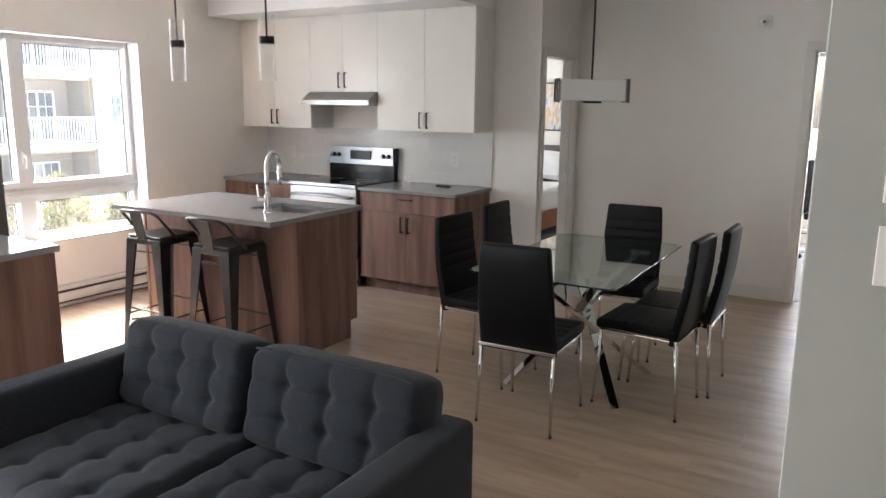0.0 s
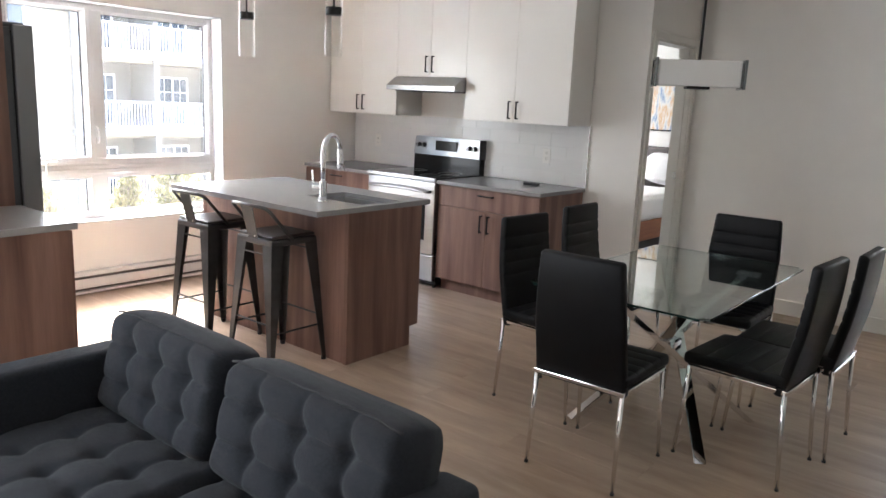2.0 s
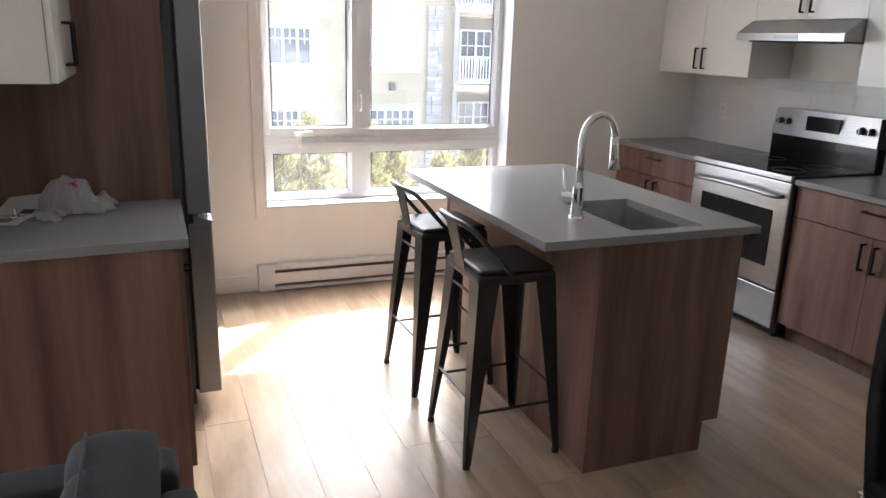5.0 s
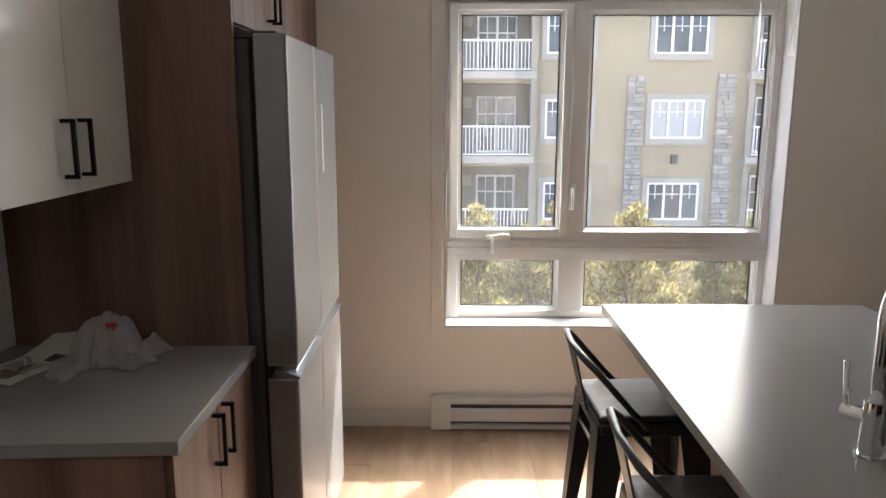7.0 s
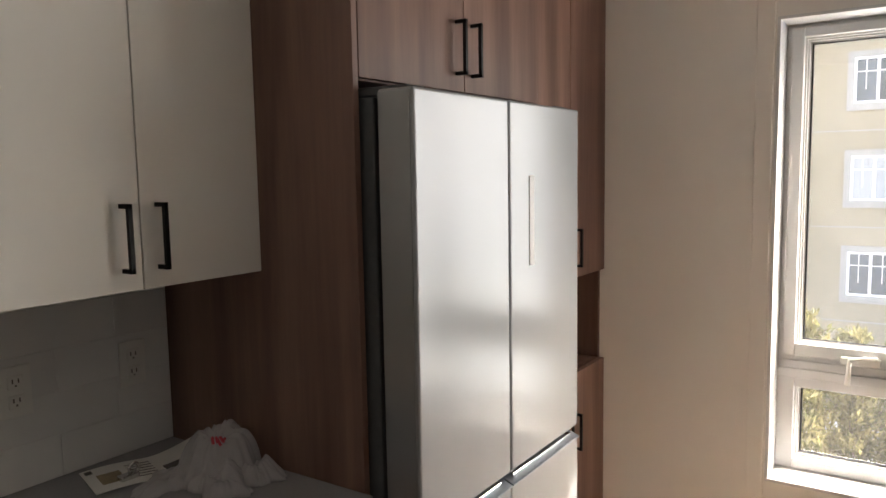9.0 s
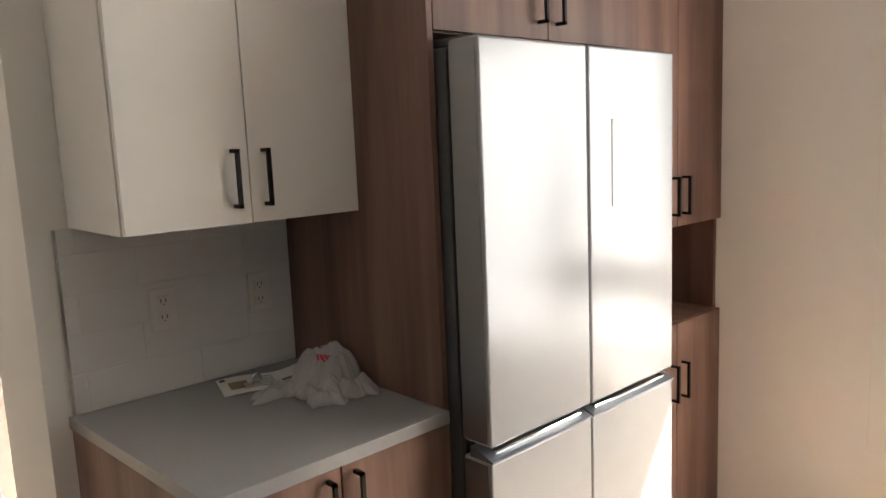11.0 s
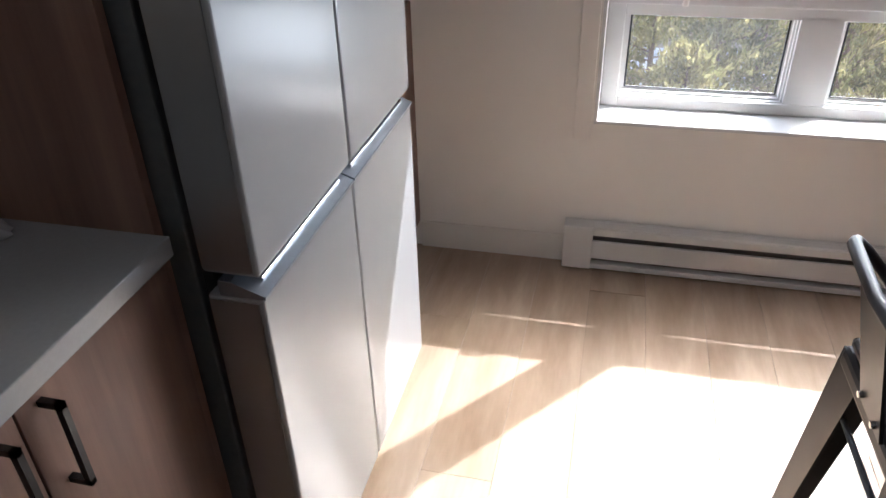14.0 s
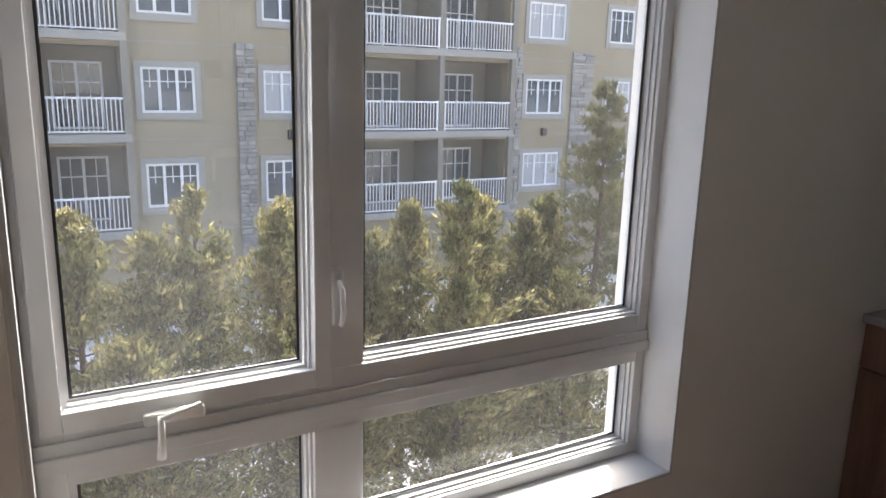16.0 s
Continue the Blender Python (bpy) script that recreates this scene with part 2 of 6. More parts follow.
M_BEDWOOD = mat("orange_brown_wood", (0.26, 0.10, 0.045), (0.36, 0.15, 0.07), 0.42, scale=4, stretch=(1, 1, 8), fine=0.2)
M_HEAD = mat("grey_headboard_fabric", (0.12, 0.105, 0.10), (0.16, 0.14, 0.135), 0.9, scale=200, bump=0.4)
M_CARPET = mat("grey_carpet", (0.30, 0.30, 0.305), (0.40, 0.40, 0.405), 0.98, scale=130, fine=0.3, bump=0.9, bscale=500)
M_STUCCO = mat("beige_stucco", (0.25, 0.21, 0.146), (0.29, 0.248, 0.175), 0.9, scale=0.7, fine=0.10, bump=0.4, bscale=60)
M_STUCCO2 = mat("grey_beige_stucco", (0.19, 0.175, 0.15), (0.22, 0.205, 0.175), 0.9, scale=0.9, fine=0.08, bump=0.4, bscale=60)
M_BANDS = mat("grey_moulding", (0.27, 0.26, 0.24), (0.30, 0.29, 0.265), 0.8, scale=6)
M_STONE = mat("grey_ledgestone", (0.20, 0.19, 0.18), (0.33, 0.31, 0.285), 0.85, scale=8, rand=0.25, bump=0.6, bscale=30)
M_RAIL = mat("white_railing", (0.64, 0.64, 0.65), (0.70, 0.70, 0.71), 0.5, scale=5)
M_DARKPANE = mat("dark_house_glass", (0.035, 0.045, 0.055), (0.10, 0.12, 0.14), 0.05, scale=0.8, rand=0.3)
M_CURTAIN = mat("pale_window_blind", (0.30, 0.31, 0.32), (0.38, 0.39, 0.40), 0.6, scale=3, stretch=(1, 6, 1))
M_GROUND = mat("snowy_ground", (0.24, 0.235, 0.215), (0.84, 0.84, 0.86), 0.9, scale=0.5, fine=0.15, bump=0.5, bscale=12)
# blue tint of the grip rail puts the sky's reflection into its metal colour
M_ALU = mat("sky_tinted_aluminium", (0.22, 0.25, 0.30), (0.27, 0.30, 0.35), 0.38, 0.9, scale=5)
M_LEAF = mat("cedar_leaf", (0.105, 0.115, 0.045), (0.32, 0.275, 0.12), 0.6, scale=1.6, rand=0.45, island=True, sub=0.6)
M_LEAF2 = mat("spruce_leaf", (0.08, 0.09, 0.04), (0.20, 0.17, 0.08), 0.65, scale=1.6, island=True, sub=0.35)
M_BARK = mat("cedar_bark", (0.10, 0.07, 0.05), (0.17, 0.12, 0.09), 0.9, scale=14, stretch=(1, 1, 0.2), bump=0.8)
M_BRICK = mat("grey_brick", (0.30, 0.28, 0.27), (0.42, 0.39, 0.37), 0.9, scale=8, rand=0.15, bump=0.4)


def paint_canvas():
    m = bpy.data.materials.new("abstract_painting")
    m.use_nodes = True
    n, l = m.node_tree.nodes, m.node_tree.links
    tc, mp = n.new("ShaderNodeTexCoord"), n.new("ShaderNodeMapping")
    mp.inputs["Scale"].default_value = (9.0, 1.0, 2.6)
    tx, rp = n.new("ShaderNodeTexNoise"), n.new("ShaderNodeValToRGB")
    tx.inputs["Scale"].default_value, tx.inputs["Detail"].default_value = 1.5, 6
    l.new(tc.outputs["Object"], mp.inputs["Vector"])
    l.new(mp.outputs["Vector"], tx.inputs["Vector"])
    for pos, c in ((0.0, (0.10, 0.16, 0.30)), (0.36, (0.18, 0.27, 0.45)), (0.47, (0.72, 0.70, 0.66)), (0.58, (0.62, 0.42, 0.24)), (0.7, (0.75, 0.74, 0.72))):
        e = rp.color_ramp.elements.new(pos)
        e.color = (*c, 1)
    l.new(tx.outputs["Fac"], rp.inputs["Fac"])
    l.new(rp.outputs["Color"], n["Principled BSDF"].inputs["Base Color"])
    n["Principled BSDF"].inputs["Roughness"].default_value = 0.6
    return m


M_ART = paint_canvas()

# ---- building helpers ----
ORG = {}


def thing(name, label, category, loc=(0, 0, 0), group="", kind=""):
    ob = new(name)
    ob.empty_display_size = 0.1
    ob.location = loc
    ORG[ob.name] = Vector(loc)
    return tagged(ob, label, category, group, kind)


def link(name, bm, material, parent=None, label="", smooth=False, kind="", category=""):
    o = ORG.get(parent.name, Vector()) if parent else Vector()
    if o.length:
        bmesh.ops.translate(bm, vec=-o, verts=bm.verts)
    me = bpy.data.meshes.new(name)
    bm.to_mesh(me)
    bm.free()
    me.materials.append(material)
    if smooth:
        me.polygons.foreach_set("use_smooth", [True] * len(me.polygons))
    ob = new(name, me)
    ob.parent = parent
    ORG[ob.name] = o
    return tagged(ob, label, category, "", kind)


def part(name, bm, material, parent, label="", smooth=False):
    return link(name, bm, material, parent, label, smooth)


def structure(name, bm, material, label, category):
    return link(name, bm, material, None, label, False, "structure", category)


def bx(bm, x0, x1, y0, y1, z0, z1):
    vs = [bm.verts.new((x, y, z)) for x in (x0, x1) for y in (y0, y1) for z in (z0, z1)]
    for f in ((0, 1, 3, 2), (4, 6, 7, 5), (0, 4, 5, 1), (2, 3, 7, 6), (0, 2, 6, 4), (1, 5, 7, 3)):
        bm.faces.new([vs[i] for i in f])
    return vs


def B(*boxes, r=0.0, seg=2):
    bm = bmesh.new()
    for b in boxes:
        x0, x1, y0, y1, z0, z1 = b
        bx(bm, min(x0, x1), max(x0, x1), min(y0, y1), max(y0, y1), min(z0, z1), max(z0, z1))
    if r:
        bmesh.ops.bevel(bm, geom=list(bm.edges), offset=r, segments=seg, affect="EDGES", profile=0.5)
    return bm


def cyl(bm, p0, p1, r0, r1=None, seg=16, cap=True):
    r1 = r0 if r1 is None else r1
    p0, p1 = Vector(p0), Vector(p1)
    q = (p1 - p0).to_track_quat("Z", "Y")
    a = [bm.verts.new(p0 + q @ Vector((r0 * math.cos(t), r0 * math.sin(t), 0))) for t in (2 * math.pi * i / seg for i in range(seg))]
    b = [bm.verts.new(p1 + q @ Vector((r1 * math.cos(t), r1 * math.sin(t), 0))) for t in (2 * math.pi * i / seg for i in range(seg))]
    for i in range(seg):
        j = (i + 1) % seg
        bm.faces.new((a[i], a[j], b[j], b[i]))
    if cap:
        bm.faces.new(a[::-1])
        bm.faces.new(b)
    return bm


def C(p0, p1, r0, r1=None, seg=16):
    return cyl(bmesh.new(), p0, p1, r0, r1, seg)


def tube(bm, pts, r, seg=10):
    pts = [Vector(p) for p in pts]
    rings = []
    for i, p in enumerate(pts):
        d = (pts[min(i + 1, len(pts) - 1)] - pts[max(i - 1, 0)]).normalized()
        q = d.to_track_quat("Z", "Y")
        rr = r[i] if isinstance(r, (list, tuple)) else r
        rings.append([bm.verts.new(p + q @ Vector((rr * math.cos(t), rr * math.sin(t), 0))) for t in (2 * math.pi * k / seg for k in range(seg))])
    for a, b in zip(rings, rings[1:]):
        best = min(range(seg), key=lambda s: (a[0].co - b[s].co).length)
        for k in range(seg):
            j = (k + 1) % seg
            bm.faces.new((a[k], a[j], b[(j + best) % seg], b[(k + best) % seg]))
    bm.faces.new(rings[0][::-1])
    bm.faces.new(rings[-1])
    return bm


def cells(axis, p0, p1, u0, u1, z0, z1, holes):
    """A wall slab with rectangular openings (u0, u1, z0, z1) that go right through it."""
    us = sorted({u0, u1, *[v for h in holes for v in h[:2] if u0 < v < u1]})
    zs = sorted({z0, z1, *[v for h in holes for v in h[2:] if z0 < v < z1]})
    bm = bmesh.new()
    for a, b in zip(us, us[1:]):
        run = None
        for c, d in [*zip(zs, zs[1:]), (None, None)]:
            solid = c is not None and not any(h[0] <= (a + b) / 2 <= h[1] and h[2] <= (c + d) / 2 <= h[3] for h in holes)
            if solid:
                run = (run[0], d) if run else (c, d)
            elif run:
                if axis == "x":
                    bx(bm, p0, p1, a, b, *run)
                else:
                    bx(bm, a, b, p0, p1, *run)
                run = None
    return bm


def pull(parent, x, y, z, s, length=0.135, across=False, mt=None):
    """A square black bar pull in front of the face at y; s is the way out of the face."""
    t, out = 0.009, 0.032
    if across:
        bm = B((x - length / 2, x + length / 2, y + s * (out - t), y + s * out, z - t / 2, z + t / 2),
               (x - length / 2, x - length / 2 + t, y - s * 0.001, y + s * out, z - t / 2, z + t / 2),
               (x + length / 2 - t, x + length / 2, y - s * 0.001, y + s * out, z - t / 2, z + t / 2))
    else:
        bm = B((x - t / 2, x + t / 2, y + s * (out - t), y + s * out, z - length / 2, z + length / 2),
               (x - t / 2, x + t / 2, y - s * 0.001, y + s * out, z - length / 2, z - length / 2 + t),
               (x - t / 2, x + t / 2, y - s * 0.001, y + s * out, z + length / 2 - t, z + length / 2))
    return part("handle", bm, mt or M_BLACKM, parent, "black square bar handle")


def cabinet(name, label, x0, x1, yb, yf, z0, z1, fronts, mbody, mfront, kick=0.0, category="cabinet", group=""):
    """A box carcass from yb (back) to yf (door face), with fronts (name, x0, x1, z0, z1, handle x, handle z, across)."""
    s = 1 if yf > yb else -1
    e = thing(name, label, category, ((x0 + x1) / 2, (yb + yf) / 2, z0), group)
    f = yf - s * 0.019
    part("body", B((x0, x1, yb, f - s * 0.001, z0 + kick, z1), r=0.0008, seg=1), mbody, e)
    if kick:
        part("toe_kick", B((x0 + 0.002, x1 - 0.002, yb + s * 0.01, yf - s * 0.075, z0, z0 + kick + 0.0)), mbody, e)
    for nm, a, b, c, d, hx, hz, across in fronts:
        dr = part(nm, B((a + 0.0015, b - 0.0015, f, yf, c + 0.0015, d - 0.0015), r=0.0012, seg=2), mfront, e)
        if hx is not None:
            pull(dr, hx, yf, hz, s, across=across)
    return e

# ---- large structure ----
XW, YR, YF, YD = -5.365, 6.14, 1.765, 7.035     # window wall, range wall, fridge wall, dining wall
XJ, XL, CEIL = -2.335, -3.17, 2.62              # bedroom-door wall, patio wall, ceiling height
XE, YS = 2.4, -3.2                              # far east and south walls
WY0, WY1, WZ0, WZ1 = 2.996, 4.625, 0.523, 2.105 # kitchen window opening

structure("floor", B((XW - 0.3, XE + 0.3, YS - 0.3, YD + 0.06, -0.20, -0.006), (-5.65, XE + 0.3, YD + 0.06, 10.35, -0.2, -0.012)), M_SUBFLOOR,
          "warm oak-look vinyl plank floor with fine joints", "floor")
structure("ceiling", B((XW - 0.29, XE + 0.12, YS - 0.12, 10.35, CEIL, CEIL + 0.2)), M_CEIL, "plain white painted ceiling", "ceiling")
structure("wall_window", cells("x", XW - 0.29, XW, YF, YR, 0, CEIL, [(WY0, WY1, WZ0, WZ1)]), M_WALL,
          "warm off-white painted wall with a large window", "wall")
structure("wall_range", B((XW - 0.29, XJ, YR, YR + 0.12, 0, CEIL)), M_WALL, "warm off-white painted wall behind the range", "wall")
structure("wall_fridge", B((XW - 0.29, XL, YF - 0.14, YF, 0, CEIL)), M_WALL, "warm off-white painted wall behind the fridge", "wall")
structure("wall_patio", cells("x", XL - 0.2, XL, YS, YF - 0.14, 0, CEIL, [(-0.75, 1.30, 0.02, 2.08)]), M_WALL,
          "off-white painted wall with a glazed patio door", "wall")
structure("wall_bedroom", cells("x", XJ - 0.12, XJ, YR + 0.12, YD + 0.12, 0, CEIL, [(6.24, 6.975, 0, 2.035)]), M_WALL,
          "off-white painted wall with an open bedroom doorway", "wall")
structure("wall_dining", cells("y", YD, YD + 0.12, XJ, XE, 0, CEIL, [(-0.37, 0.44, 0, 2.06)]), M_WALL,
          "warm off-white painted wall beside the dining table", "wall")
# shade on this wall end comes from its greyed paint
structure("wall_entry", B((0.006, 1.3, 2.0, 3.3, 0, CEIL), r=0.003, seg=1), M_WALL_SHADED, "painted end of a partition wall, its shade put into a grey tone", "wall")
structure("wall_east", B((XE, XE + 0.12, YS, 11.2, 0, CEIL)), M_WALL, "plain off-white painted wall", "wall")
structure("wall_south", B((XL - 0.2, XE + 0.12, YS - 0.12, YS, 0, CEIL)), M_WALL, "plain off-white painted wall", "wall")
structure("wall_rooms_far", cells("y", 10.2, 10.35, -5.65, XE, 0, CEIL, [(-1.3, 0.9, 0.75, 2.25)]), M_WALL,
          "off-white far wall of the bedroom and office", "wall")
structure("wall_between_rooms", B((-1.9, -1.8, YD + 0.12, 10.2, 0, CEIL)), M_WALL, "off-white wall between bedroom and office", "wall")
# the opening in this wall is unseen, added to let light into the bedroom
structure("wall_bedroom_west", cells("x", -5.65, -5.5, YR + 0.12, 10.2, 0, CEIL, [(8.9, 9.6, 1.1, 2.0)]), M_WALL, "off-white bedroom side wall", "wall")
structure("bulkhead", B((XW, -2.76, 5.40, YR, 2.394, CEIL), r=0.002, seg=1), M_CEIL, "white painted bulkhead above the wall cabinets", "bulkhead")
structure("bulkhead_fridge", B((XW, XL, YF, 2.12, 2.402, CEIL), r=0.002, seg=1), M_CEIL, "white painted bulkhead above the fridge cabinets", "bulkhead")
structure("carpet_office", B((-1.8, XE, YD + 0.06, 10.2, -0.012, 0.004)), M_CARPET, "pale grey office carpet", "carpet")
structure("carpet_bedroom", B((-5.5, -1.9, YR + 0.12, 10.2, -0.012, 0.002)), M_CARPET, "pale grey bedroom carpet", "carpet")


def baseboard(name, boxes):
    structure(name, B(*boxes, r=0.003, seg=1), M_TRIM, "white painted baseboard along the wall", "baseboard")


baseboard("baseboard", [(XW, XW + 0.013, 2.41, YR, 0, 0.105)])
baseboard("baseboard_dining", [(XJ + 0.0, -0.445, YD - 0.013, YD, 0, 0.115)])
baseboard("baseboard_range", [(-2.755, XJ + 0.012, YR - 0.013, YR, 0, 0.115)])
baseboard("baseboard_patio", [(XL, XL + 0.013, 1.375, YF + 0.013, 0, 0.115), (-3.255, XL, YF, YF + 0.013, 0, 0.115)])
baseboard("baseboard_entry", [(0.006, 1.3, 1.987, 2.0, 0, 0.105)])


def casing_x(name, x, s, y0, y1, ztop, w=0.07):
    t = 0.016
    structure(name, B((x, x + s * t, y0 - w, y0, 0, ztop), (x, x + s * t, y1, y1 + w, 0, ztop), (x, x + s * t, y0 - w, y1 + w, ztop, ztop + w), r=0.003, seg=1),
              M_TRIM, "white painted door casing", "trim")


def casing_y(name, y, s, x0, x1, ztop, w=0.07):
    t = 0.016
    structure(name, B((x0 - w, x0, y, y + s * t, 0, ztop), (x1, x1 + w, y, y + s * t, 0, ztop), (x0 - w, x1 + w, y, y + s * t, ztop, ztop + w), r=0.003, seg=1),
              M_TRIM, "white painted door casing", "trim")


casing_x("trim_bedroom_door", XJ, 1, 6.24, 6.975, 2.035, 0.054)
casing_y("trim_office_door", YD, -1, -0.37, 0.44, 2.06)
structure("jamb_bedroom", B((XJ - 0.125, XJ + 0.004, 6.24, 6.255, 0, 2.035), (XJ - 0.125, XJ + 0.004, 6.96, 6.975, 0, 2.035),
                            (XJ - 0.125, XJ + 0.004, 6.255, 6.96, 2.02, 2.035), (XJ - 0.07, XJ - 0.035, 6.95, 6.96, 0, 2.02)), M_TRIM, "white painted door jamb", "trim")
structure("jamb_office", B((-0.37, -0.355, YD - 0.004, YD + 0.125, 0, 2.06), (0.425, 0.44, YD - 0.004, YD + 0.125, 0, 2.06),
                           (-0.355, 0.425, YD - 0.004, YD + 0.125, 2.045, 2.06)), M_TRIM, "white painted door jamb", "trim")
structure("strike_plate", B((XJ - 0.060, XJ - 0.040, 6.946, 6.9505, 0.97, 1.03)), M_NICKEL, "small metal strike plate in the jamb", "strike plate")
structure("trim_window", B((XW, XW + 0.008, WY0 - 0.062, WY0 - 0.006, WZ0 - 0.055, CEIL - 0.12), r=0.002, seg=1), M_WALL,
          "painted flat trim strip beside the window", "trim")

# ---- kitchen window ----
P1, P2 = (3.079, 3.554), (3.713, 4.560)
ZU, ZL = (1.002, 2.033), (0.588, 0.829)
XG = -5.552


def kitchen_window():
    e = thing("window_1", "white vinyl window of four panes, a casement beside a fixed light", "window", (XG, 3.8, WZ0), kind="structure")
    # reveal boards
    part("sill", B((XW - 0.19, XW + 0.004, WY0, WY1, WZ0, WZ0 + 0.012), r=0.003), M_VINYL, e, "white sill board")
    part("jamb_board", B((XW - 0.19, XW + 0.003, WY0, WY0 + 0.010, WZ0 + 0.012, WZ1)), M_VINYL, e)
    part("jamb_board", B((XW - 0.19, XW + 0.003, WY1 - 0.010, WY1, WZ0 + 0.012, WZ1)), M_VINYL, e)
    part("head_board", B((XW - 0.19, XW + 0.003, WY0 + 0.010, WY1 - 0.010, WZ1 - 0.010, WZ1)), M_VINYL, e)
    a, b = WY0 + 0.010, WY1 - 0.010
    xi, xo = XG + 0.05, XG - 0.012
    fr = part("window_frame", B((xo, xi, a, P1[0] - 0.018, WZ0 + 0.012, WZ1 - 0.010), (xo, xi, P2[1] + 0.018, b, WZ0 + 0.012, WZ1 - 0.010),
                                (xo, xi, P1[0] - 0.018, P2[1] + 0.018, WZ0 + 0.012, ZL[0] - 0.016), (xo, xi, P1[0] - 0.018, P2[1] + 0.018, ZU[1] + 0.018, WZ1 - 0.010),
                                (xo, xi, P1[0] - 0.018, P2[1] + 0.018, ZL[1] + 0.006, ZU[0] - 0.018),
                                (xo, xi, P1[1] + 0.018, P2[0] - 0.018, ZU[0] - 0.018, ZU[1] + 0.018), (xo, xi, P1[1] + 0.018, P2[0] - 0.018, ZL[0] - 0.016, ZL[1] + 0.016), r=0.003), M_VINYL, e)
    # raised ledge of the transom and the casement sash
    part("transom", B((xi, xi + 0.016, a, b, 0.872, 0.905), (xi, xi + 0.008, a, b, 0.905, 0.935), r=0.003), M_VINYL, fr)
    part("sash", B((xi, xi + 0.014, P1[0] - 0.058, P1[0] - 0.018, ZU[0] - 0.05, ZU[1] + 0.05), (xi, xi + 0.014, P1[1] + 0.018, P1[1] + 0.058, ZU[0] - 0.05, ZU[1] + 0.05),
                   (xi, xi + 0.014, P1[0] - 0.018, P1[1] + 0.018, ZU[0] - 0.05, ZU[0] - 0.006), (xi, xi + 0.014, P1[0] - 0.018, P1[1] + 0.018, ZU[1] + 0.018, ZU[1] + 0.05), r=0.003), M_VINYL, fr)
    for (y0, y1) in (P1, P2):
        for (z0, z1) in (ZU, ZL):
            for k, (g, x1) in enumerate(((0.018, xi - 0.012), (0.012, xi - 0.026), (0.006, XG + 0.006))):
                part("glazing_bead", B((XG - 0.010, x1, y0 - g, y0 - g + 0.006, z0 - g, z1 + g), (XG - 0.010, x1, y1 + g - 0.006, y1 + g, z0 - g, z1 + g),
                                       (XG - 0.010, x1, y0 - g + 0.006, y1 + g - 0.006, z0 - g, z0 - g + 0.006), (XG - 0.010, x1, y0 - g + 0.006, y1 + g - 0.006, z1 + g - 0.006, z1 + g)), M_VINYL, fr)
            part("gasket", B((XG + 0.0025, XG + 0.0065, y0 - 0.001, y0 + 0.005, z0, z1), (XG + 0.0025, XG + 0.0065, y1 - 0.005, y1 + 0.001, z0, z1),
                             (XG + 0.0025, XG + 0.0065, y0 + 0.005, y1 - 0.005, z0, z0 + 0.004), (XG + 0.0025, XG + 0.0065, y0 + 0.005, y1 - 0.005, z1 - 0.004, z1)), M_BLACKPL, fr, "thin black glazing gasket")
            p = part("pane", B((XG - 0.004, XG + 0.002, y0 - 0.002, y1 + 0.002, z0 - 0.002, z1 + 0.002)), M_GLASS, e)
            p.visible_shadow = False
    # crank and latch
    cr = part("crank_base", B((xi + 0.014, xi + 0.034, 3.205, 3.325, 0.943, 0.971), r=0.006), M_OUTLET, e, "folding white crank handle")
    bm = bmesh.new()
    tube(bm, [(xi + 0.03, 3.335, 0.955), (xi + 0.045, 3.30, 0.958), (xi + 0.05, 3.255, 0.945)], 0.006, 8)
    tube(bm, [(xi + 0.045, 3.255, 0.95), (xi + 0.055, 3.253, 0.905), (xi + 0.05, 3.251, 0.862)], [0.006, 0.008, 0.010], 8)
    bmesh.ops.translate(bm, vec=(0, -0.02, 0.018), verts=bm.verts)
    part("crank_arm", bm, M_OUTLET, cr, smooth=True)
    lt = part("latch_plate", B((xi + 0.0, xi + 0.022, 3.612, 3.640, 1.095, 1.225), r=0.005), M_VINYL, e, "white casement latch")
    bm = bmesh.new()
    tube(bm, [(xi + 0.025, 3.626, 1.20), (xi + 0.045, 3.626, 1.18), (xi + 0.05, 3.626, 1.13), (xi + 0.035, 3.626, 1.10)], [0.006, 0.007, 0.007, 0.005], 8)
    part("lever", bm, M_VINYL, lt, smooth=True)


kitchen_window()


def simple_window(name, label, y, x0, x1, z0, z1, mull):
    e = thing(name, label, "window", ((x0 + x1) / 2, y, z0), kind="structure")
    t = 0.05
    bars = [(x0, x0 + t), (x1 - t, x1)] + [(m - t / 2, m + t / 2) for m in mull]
    part("window_frame", B(*[(a, b, y - 0.03, y + 0.03, z0, z1) for a, b in bars], (x0 + t, x1 - t, y - 0.028, y + 0.028, z0, z0 + t), (x0 + t, x1 - t, y - 0.028, y + 0.028, z1 - t, z1)), M_VINYL, e)
    part("window_sill", B((x0 - 0.02, x1 + 0.02, y - 0.12, y - 0.03, z0 - 0.03, z0), r=0.004), M_TRIM, e)
    p = part("pane", B((x0 + t, x1 - t, y - 0.003, y + 0.003, z0 + t, z1 - t)), M_GLASS, e)
    p.visible_shadow = False


simple_window("window_2", "wide white office window bright with daylight", 10.28, -1.3, 0.9, 0.75, 2.25, [-0.2])


